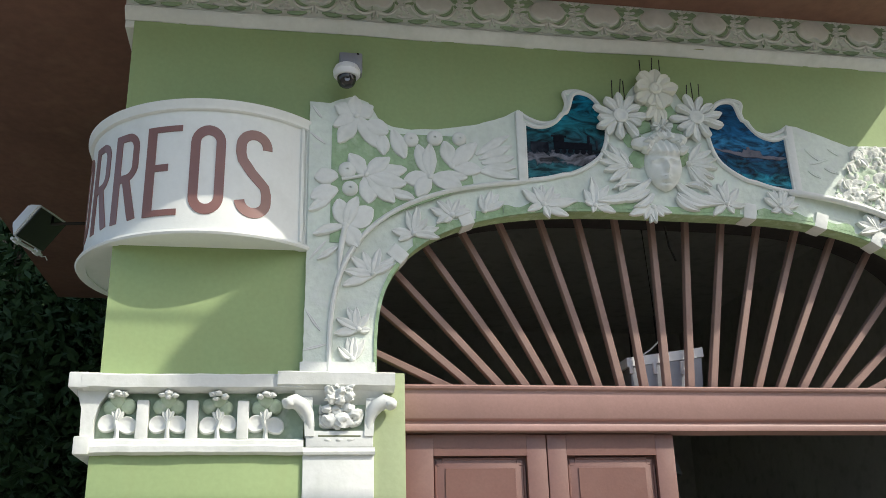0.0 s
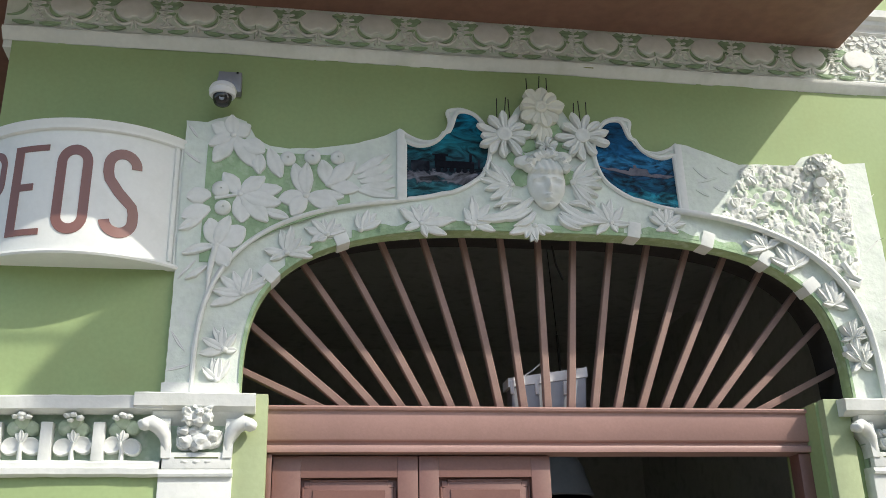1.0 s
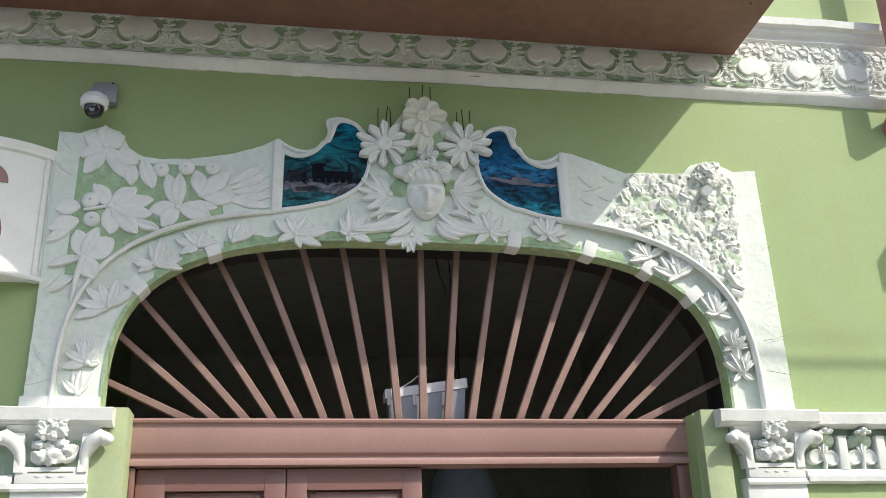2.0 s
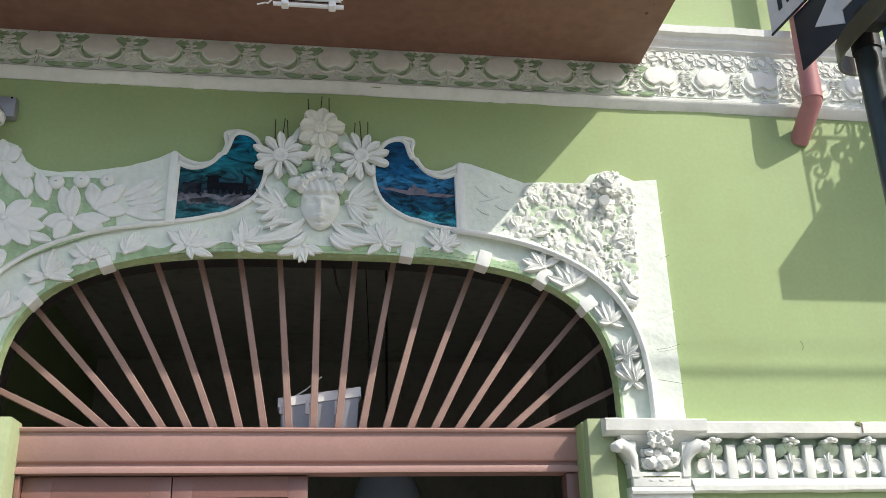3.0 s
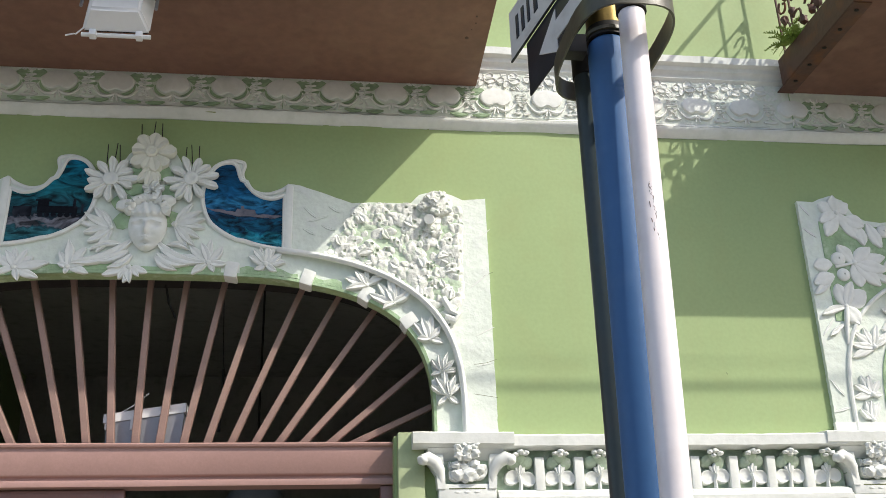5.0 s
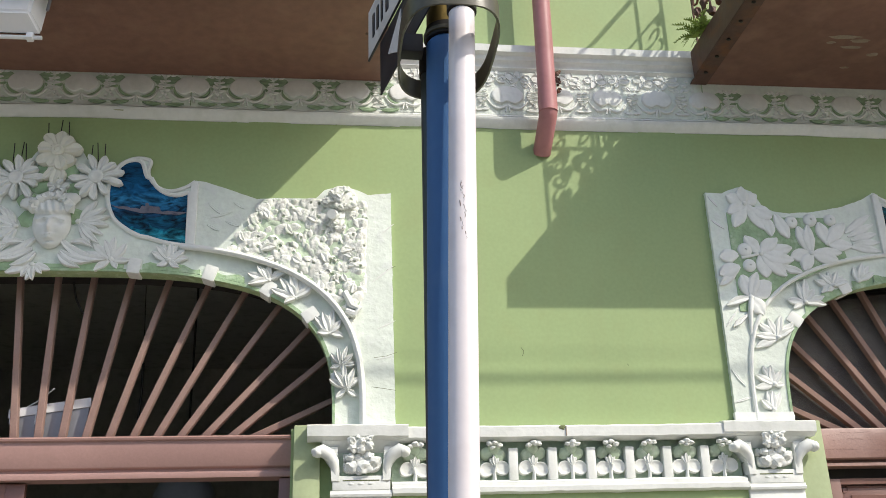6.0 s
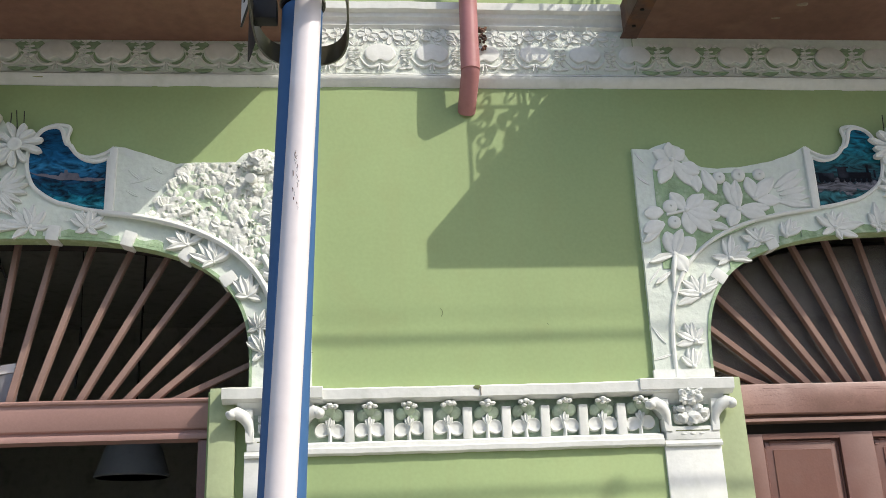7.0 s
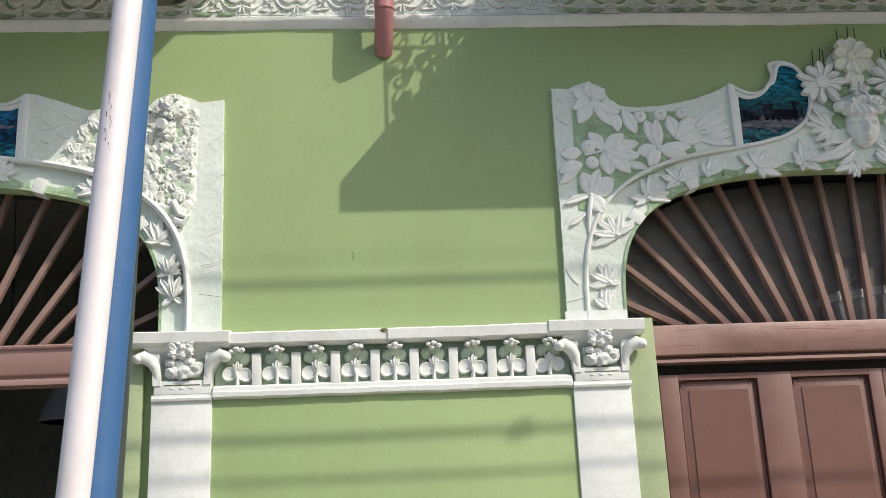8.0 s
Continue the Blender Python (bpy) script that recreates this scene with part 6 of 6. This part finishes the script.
def floodlight(x, y, z, rot, hung=0.0):
    """Hangs from its bracket; the lamp face looks along +y before it is turned."""
    e = empty("floodlight", "white metal floodlight with a glass front hanging under the balcony", "floodlight", 0, 0, 0, "floodlights")
    bm = B()
    a = [(-0.165, 0.0, -0.13), (0.165, 0.0, -0.13), (0.165, 0.0, 0.13), (-0.165, 0.0, 0.13)]
    b = [(-0.12, -0.11, -0.08), (0.12, -0.11, -0.08), (0.12, -0.11, 0.08), (-0.12, -0.11, 0.08)]
    va, vb = [bm.verts.new(p) for p in a], [bm.verts.new(p) for p in b]
    bm.faces.new(va)
    bm.faces.new(vb[::-1])
    for k in range(4):
        bm.faces.new((va[k], vb[k], vb[(k + 1) % 4], va[(k + 1) % 4]))
    bmesh.ops.bevel(bm, geom=list(bm.edges), offset=0.012, segments=3, affect="EDGES")
    part("housing", bm, PLASTIC, e)
    part("glass", box(B(), -0.15, 0.15, 0.002, 0.010, -0.115, 0.115, 0.003), DARKPLASTIC, e, "dark glass front")
    part("hinge_rod", tube(B(), [(-0.165, 0.006, -0.142), (0.165, 0.006, -0.142)], 0.011, 8), PLASTIC, e)
    for s in (-0.11, 0.11):
        part("clip", box(B(), s - 0.017, s + 0.017, -0.016, 0.022, -0.16, -0.12, 0.006), PLASTIC, e)
    m = pose(x, y, z, *rot)
    bm = B()
    for s in () if hung else (-0.18, 0.18):
        tube(bm, [(s, -0.05, 0.0), (s, -0.05, 0.16), (s * 0.4, -0.05, 0.20)], 0.009, 6)
    tube(bm, [(-0.07, -0.05, 0.0 if hung else 0.20), (0.07, -0.05, 0.0 if hung else 0.20)], 0.012, 6)
    part("bracket", bm, GREYMETAL, e)
    part("cable", tube(B(), [(-0.15, -0.02, -0.12), (-0.19, 0.0, -0.15), (-0.20, 0.01, -0.135), (-0.24, 0.01, -0.15)], 0.004, 5), PLASTIC, e)
    if hung:
        top = m @ Vector((0.0, -0.06, 0.0))
        part("stem", tube(B(), [(0.0, -0.06, 0.0), m.inverted() @ Vector((hung, top.y, top.z + 0.05))], 0.010, 8), BLACKIRON, e)
    e.matrix_basis = m
    return e


floodlight(1.765, 3.73, 4.66, (-14, 0, 0))
floodlight(-1.64, 6.25, 4.03, (-40, 0, -109), XL + 0.01)


# ---- poles and street signs on the kerb ----
def leaning(x, y, z0, z1, r, lean, sides=24):
    """A round bar whose axis passes (x, y) at 3 m height; lean: its run in x and y for each metre up."""
    return tube(B(), [(x + lean[0] * (z - 3.0), y + lean[1] * (z - 3.0), z) for z in (z0, (z0 + z1) / 2, z1)], r, sides)


def pole_thing(name, label, x, y, r, top, material, lean):
    e = empty(name, label, "pole", x - lean[0] * 3, y - lean[1] * 3, 0.0, "street poles")
    part("shaft", leaning(x, y, 0.0, top, r, lean), material, e)
    return e


WX, WY, WL = 3.794, 2.179, (0.0386, 0.0372)
white_pole = pole_thing("white_pole", "white painted round steel pole on the footway", WX, WY, 0.0447, 3.690, WHITEPIPE, WL)
part("cap", leaning(WX, WY, 3.690, 3.700, [0.0447, 0.042, 0.036], WL), WHITEPIPE, white_pole)
part("collar", leaning(WX, WY, 3.698, 3.78, 0.052, WL), BLACKIRON, white_pole, "black collar")
part("upper_tube", leaning(WX, WY, 3.78, 4.5, 0.03, WL), BLACKIRON, white_pole)
rng = random.Random(8)
for k in range(16):
    z = 3.015 - 0.20 * (k / 16) ** 1.3
    a = radians(-92 + rng.uniform(-16, 10))
    l = rng.uniform(0.006, 0.020)
    bx, by = WX + WL[0] * (z - 3.0) + 0.0446 * math.cos(a), WY + WL[1] * (z - 3.0) + 0.0446 * math.sin(a)
    part("scratch", tube(B(), [(bx, by, z - l / 2), (bx + rng.uniform(-0.005, 0.005), by, z), (bx + rng.uniform(-0.002, 0.002), by, z + l / 2)], rng.uniform(0.0006, 0.0014), 4), RUST if k % 3 else GREYMETAL, white_pole)
UX, UY, UL = 3.7695, 2.3545, (0.0249, 0.0361)
blue_pole = pole_thing("blue_pole", "blue painted round steel pole on the footway", UX, UY, 0.0718, 3.672, BLUEPIPE, UL)
part("shoulder", leaning(UX, UY, 3.672, 3.690, [0.0718, 0.067, 0.058], UL), BLUEPIPE, blue_pole)
part("collar", leaning(UX, UY, 3.688, 3.738, 0.075, UL), BLACKIRON, blue_pole, "black collar")
part("collar_rim", leaning(UX, UY, 3.700, 3.714, 0.082, UL), OLIVEIRON, blue_pole)
part("brass_band", leaning(UX, UY, 3.738, 3.830, 0.071, UL), BRASS, blue_pole, "worn brass band")
part("upper_tube", leaning(UX, UY, 3.830, 4.5, 0.036, UL), GREYMETAL, blue_pole)
DX, DY, DL = 3.746, 2.543, (0.0115, 0.018)
dark_pole = pole_thing("dark_pole", "dark grey-green round steel pole on the footway", DX, DY, 0.0445, 3.66, DARKPIPE, DL)
part("collar", leaning(DX, DY, 3.655, 3.76, 0.050, DL), BLACKIRON, dark_pole)


def ring_band(cx, cy, z0, z1, r, thick, stretch=1.0):
    bm = B()
    prof = [(r, z0), (r, z1), (r - thick, z1), (r - thick, z0)]
    n = 36
    def soft(v):
        return math.copysign(abs(v) ** 0.62, v)
    rings = [[bm.verts.new((cx + q * soft(math.cos(2 * math.pi * i / n)), cy + (r * (stretch - 1) + q) * soft(math.sin(2 * math.pi * i / n)), z)) for q, z in prof] for i in range(n)]
    for i in range(n):
        u, v = rings[i], rings[(i + 1) % n]
        for j in range(4):
            bm.faces.new((u[j], u[(j + 1) % 4], v[(j + 1) % 4], v[j]))
    return bm


def hung_plate(a0, a1, h0, h1, off, thick=0.006):
    """An upright plate that turns and climbs towards the street: a along it, h over its lower line, off sideways."""
    bm = B()
    box(bm, a0, a1, off, off + thick, h0, h1, 0.002)
    return on_plate(bm)


def on_plate(bm):
    for v in bm.verts:
        a, off, h = v.co
        v.co = Vector((3.563 + 0.347 * a + 0.938 * off, 2.664 - 0.938 * a + 0.347 * off, 3.634 + 0.272 * a + h))
    return bm


def street_signs():
    e = empty("street_sign", "weathered white street name plate over a black arrow plate", "street sign", 3.62, 2.4, 3.4)
    part("strap", ring_band(3.782, 2.33, 3.602, 3.680, 0.170, 0.007, 1.80), OLIVEIRON, e, "dark olive steel strap round the poles")
    part("bracket", box(B(), 3.615, 3.70, 2.34, 2.40, 3.625, 3.70, 0.006), BLACKIRON, e)
    arrow_plate = part("arrow_plate", hung_plate(0.0, 0.60, 0.0, 0.235, 0.0), SIGNBLACK, e, "black direction plate with a white arrow")
    bm = B()
    pts = [(0.085, 0.110), (0.205, 0.205), (0.205, 0.155), (0.52, 0.155), (0.52, 0.075), (0.205, 0.075), (0.205, 0.020)]
    f, g = [bm.verts.new((a, -0.004, z)) for a, z in pts], [bm.verts.new((a, 0.001, z)) for a, z in pts]
    bm.faces.new(f)
    bm.faces.new(g[::-1])
    for k in range(7):
        bm.faces.new((f[k], g[k], g[(k + 1) % 7], f[(k + 1) % 7]))
    part("arrow", on_plate(bm), STREETSIGN, arrow_plate, "white arrow")
    name_plate = part("name_plate", hung_plate(-0.10, 0.60, 0.240, 0.465, -0.008), STREETSIGN, e, "weathered white name plate")
    part("plate_edge", hung_plate(-0.103, 0.60, 0.236, 0.243, -0.0095, 0.009), SIGNBLACK, name_plate)
    rng = random.Random(4)
    a = -0.05
    while a < 0.55:
        w = rng.uniform(0.016, 0.026)
        part("text_bar", hung_plate(a, a + w, 0.300, 0.405, -0.012, 0.005), SIGNBLACK, name_plate)
        a += w + rng.uniform(0.020, 0.045)
    return e


street_signs()

# ---- small marks on the wall ----
for pts in (((4.43, 3.155), (4.442, 3.138), (4.441, 3.118), (4.433, 3.105)), ((5.03, 3.06), (5.036, 3.05))):
    bm = tube(B(), [(x, W - 0.0004, z) for x, z in pts], 0.0013, 4)
    tagged(mesh_object("wall_crack", bm, STAINSHADE), "hairline crack in the green paint", "crack", kind="structure")

# ---- utility cables strung along the street ----
for k, (z, sag) in enumerate(((7.72, 0.20), (6.85, 0.26), (6.58, 0.20))):
    bm = tube(B(), [(x, 1.35, z - sag + sag * ((x - 6) / 14) ** 2) for x in range(-12, 26, 2)], 0.014 if k < 2 else 0.010, 8)
    cable = tagged(mesh_object("utility_cable", bm, BLACKIRON), "black utility cable bundle strung along the street", "cable", "utility cables")
    if k == 1:
        part("splice", blob(B(), 9.05, 1.35, 6.60, 0.09, 0.03, 0.035, 0.3, 1, 2), BLACKIRON, cable)
for x in (-12.0, 24.0):
    e = empty("utility_pole", "weathered wooden utility pole carrying the street cables", "utility pole", x, 0.85, -0.14, "utility poles")
    part("shaft", tube(B(), [(x, 0.85, -0.14), (x, 0.85, 5.0), (x, 0.85, 9.5)], [0.15, 0.13, 0.11], 14), BARK, e)
    for z in (6.71, 7.02, 7.85, 9.22):
        part("crossarm", box(B(), x - 0.05, x + 0.05, 0.22, 1.50, z - 0.06, z + 0.06, 0.008), BARK, e)
# Lamp shape and wire added out of view to cast the wall's soft shade.
bm = tube(B(), [(x, 0.33, 9.12 + 0.10 * ((x - 6) / 18) ** 2) for x in range(-12, 26, 2)], 0.0035, 6)
tagged(mesh_object("span_wire", bm, BLACKIRON), "thin black wire added to carry the unseen shade caster", "cable", "utility cables")
lamp = empty("hanging_street_lamp", "unseen lamp-shaped caster hung over the street to shade the wall", "street lamp", 4.92, 0.33, 8.9)
part("hood", lathe(B(), [(0.36, 0.0), (0.37, 0.02), (0.33, 0.07), (0.20, 0.13), (0.06, 0.15)], 4.92, 0.33, 8.92, "z", 28), GREYMETAL, lamp)
part("diffuser", lathe(B(), [(0.30, 0.0), (0.24, -0.05), (0.10, -0.09), (0.01, -0.10)], 4.92, 0.33, 8.918, "z", 24), DARKPLASTIC, lamp, "dark lower face of the shade caster")
part("hanger", tube(B(), [(4.92, 0.33, 9.06), (4.92, 0.33, 9.13)], 0.012, 8), GREYMETAL, lamp)

# ---- seen through the openings: fixture on the beam, cable, hall lamp ----
def wall_box(at):
    fx = empty("wall_box", "grey metal box with a white lid behind the grille", "electrical box", at + 1.87, 4.80, 2.705, "boxes behind the grilles")
    bm = prism(B(), [(at + 1.675, 2.66), (at + 2.06, 2.66), (at + 2.075, 2.90), (at + 1.68, 2.84)], 4.79, 4.90)
    part("body", bm, GREYMETAL, fx)
    bm = prism(B(), [(at + 1.66, 2.835), (at + 2.085, 2.895), (at + 2.082, 2.945), (at + 1.66, 2.882)], 4.782, 4.91)
    part("lid", bm, PLASTIC, fx)
    part("wire", tube(B(), [(at + 1.72, 4.80, 2.88), (at + 1.80, 4.80, 2.93), (at + 1.88, 4.80, 3.0)], 0.004, 5), PLASTIC, fx)
    for x in (1.67, 1.80, 1.95):
        part("clip", box(B(), at + x, at + x + 0.02, 4.779, 4.792, 2.80, 2.87, 0.003), PLASTIC, fx)
    return fx


wall_box(0.0)
wall_box(BAY - 0.06)
cab = empty("hanging_cable", "thin black cable hanging in the dark hall", "cable", 2.05, 5.4, 2.9)
part("cable", tube(B(), [(1.93, 4.74, 3.60), (1.95, 4.76, 3.50), (1.99, 4.78, 3.42)], 0.006, 6), BLACKIRON, cab)
part("cable", tube(B(), [(2.18, 5.6, 3.35), (2.185, 5.6, 3.15), (2.175, 5.6, 2.95)], 0.008, 6), BLACKIRON, cab)
part("cable", tube(B(), [(2.18, 5.6, 3.35), (2.15, 5.6, 4.0), (2.15, 5.6, 4.6)], 0.003, 6), BLACKIRON, cab)
lamp = empty("hall_lamp", "grey metal bell-shaped pendant lamp in the dark hall", "pendant lamp", 2.35, 6.5, 2.45)
part("shade", lathe(B(), [(0.255, 0.0), (0.262, 0.01), (0.235, 0.09), (0.20, 0.20), (0.16, 0.27), (0.06, 0.30), (0.05, 0.29), (0.15, 0.26), (0.19, 0.19), (0.225, 0.08), (0.245, 0.0)], 2.36, 6.5, 2.47, "z", 32), LAMPGREY, lamp)
part("cord", tube(B(), [(2.36, 6.5, 2.76), (2.36, 6.5, 4.6)], 0.008, 6), BLACKIRON, lamp)


# ---- trees down the side street ----
def tree(x, y, height, spread, seed, trunk_r=0.22):
    rng = random.Random(seed)
    e = empty("tree", "dark leafy street tree in the shade beside the building", "tree", x, y, -0.14, "street trees")
    bm = B()
    tips = []
    tube(bm, [(x, y, -0.14), (x + 0.1, y, height * 0.3), (x - 0.05, y + 0.1, height * 0.55), (x, y, height * 0.85)], [trunk_r, trunk_r * 0.8, trunk_r * 0.6, 0.05], 10)
    for k in range(9):
        a = k * 2.4 + rng.random()
        z0 = height * rng.uniform(0.28, 0.7)
        r = spread * rng.uniform(0.6, 1.0)
        p = [(x, y, z0), (x + 0.45 * r * math.cos(a), y + 0.45 * r * math.sin(a), z0 + 0.10 * height), (x + r * math.cos(a), y + r * math.sin(a), z0 + height * rng.uniform(0.1, 0.28))]
        tube(bm, p, [trunk_r * 0.45, trunk_r * 0.28, 0.02], 7)
        tips += [Vector(p[1]), Vector(p[2]), Vector(p[2])]
    part("trunk", bm, BARK, e)
    verts, faces = [], []
    for k in range(24000):
        c = rng.choice(tips)
        q = Vector((rng.gauss(0, 1), rng.gauss(0, 1), rng.gauss(0, 0.75))) * spread * 0.26
        p = c + q
        if p.z < 1.6:
            continue
        n = Vector((rng.gauss(0, 1), rng.gauss(0, 1), rng.gauss(0.6, 1))).normalized()
        t = n.orthogonal().normalized()
        t = (t * math.cos(k) + n.cross(t) * math.sin(k)).normalized()
        s = n.cross(t)
        l = rng.uniform(0.05, 0.10)
        i = len(verts)
        verts += [p, p + t * l + s * l * 0.42 - n * l * 0.1, p + t * l * 2.1 - n * l * 0.3, p + t * l - s * l * 0.42 - n * l * 0.1]
        faces.append((i, i + 1, i + 2, i + 3))
    me = bpy.data.meshes.new("crown")
    me.from_pydata(verts, [], faces)
    me.materials.append(LEAFDARK)
    crown = new("crown", me)
    crown.parent = e
    crown.matrix_parent_inverse = Matrix.Translation(-e.location)
    return e


for x, y, h, s, seed in ((-3.6, 13.0, 7.5, 2.2, 1), (-2.2, 17.0, 8.5, 2.6, 2), (-6.2, 12.0, 8.5, 2.8, 3), (-4.8, 20.0, 9.5, 3.2, 4), (-8.5, 16.0, 9.0, 3.0, 6), (-1.6, 14.0, 7.0, 1.8, 7)):
    tree(x, y, h, s, seed)
# Backdrop added to close sky gaps between leaves; its shade is coloured in.
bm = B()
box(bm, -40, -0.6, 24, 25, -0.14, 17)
tagged(mesh_object("far_building", bm, SHADESTONE), "dark backdrop added behind the trees, shade in its colour", "building", kind="structure")


# ---- unseen houses added across the street, behind the camera, for bounce and reflections ----
def opposite_house(x0, x1, h, material):
    e = empty("opposite_house", "unseen ochre rendered two-storey house added across the street to shape light" if h > 7 else "unseen ochre rendered single-storey house added across the street to shape light", "house", (x0 + x1) / 2, -9.0, -0.14, "houses across")
    part("wall", box(B(), x0, x1, -12.0, -9.0, -0.14, h), material, e)
    part("parapet", box(B(), x0 - 0.05, x1 + 0.05, -9.15, -9.002, h - 0.35, h + 0.1, 0.02), CREAM, e)
    x = x0 + 0.9
    while x < x1 - 1.5:
        for z in (0.9, 4.6) if h > 7 else (0.9,):
            part("window", box(B(), x, x + 1.1, -9.02, -8.96, z, z + 2.1, 0.01), DARKPLASTIC, e)
        x += 2.4
    return e


opposite_house(-14, -3.0, 4.5, FACADE)
opposite_house(-2.9, 8.0, 4.8, FACADE)
opposite_house(8.1, 20.0, 8.4, FACADE)
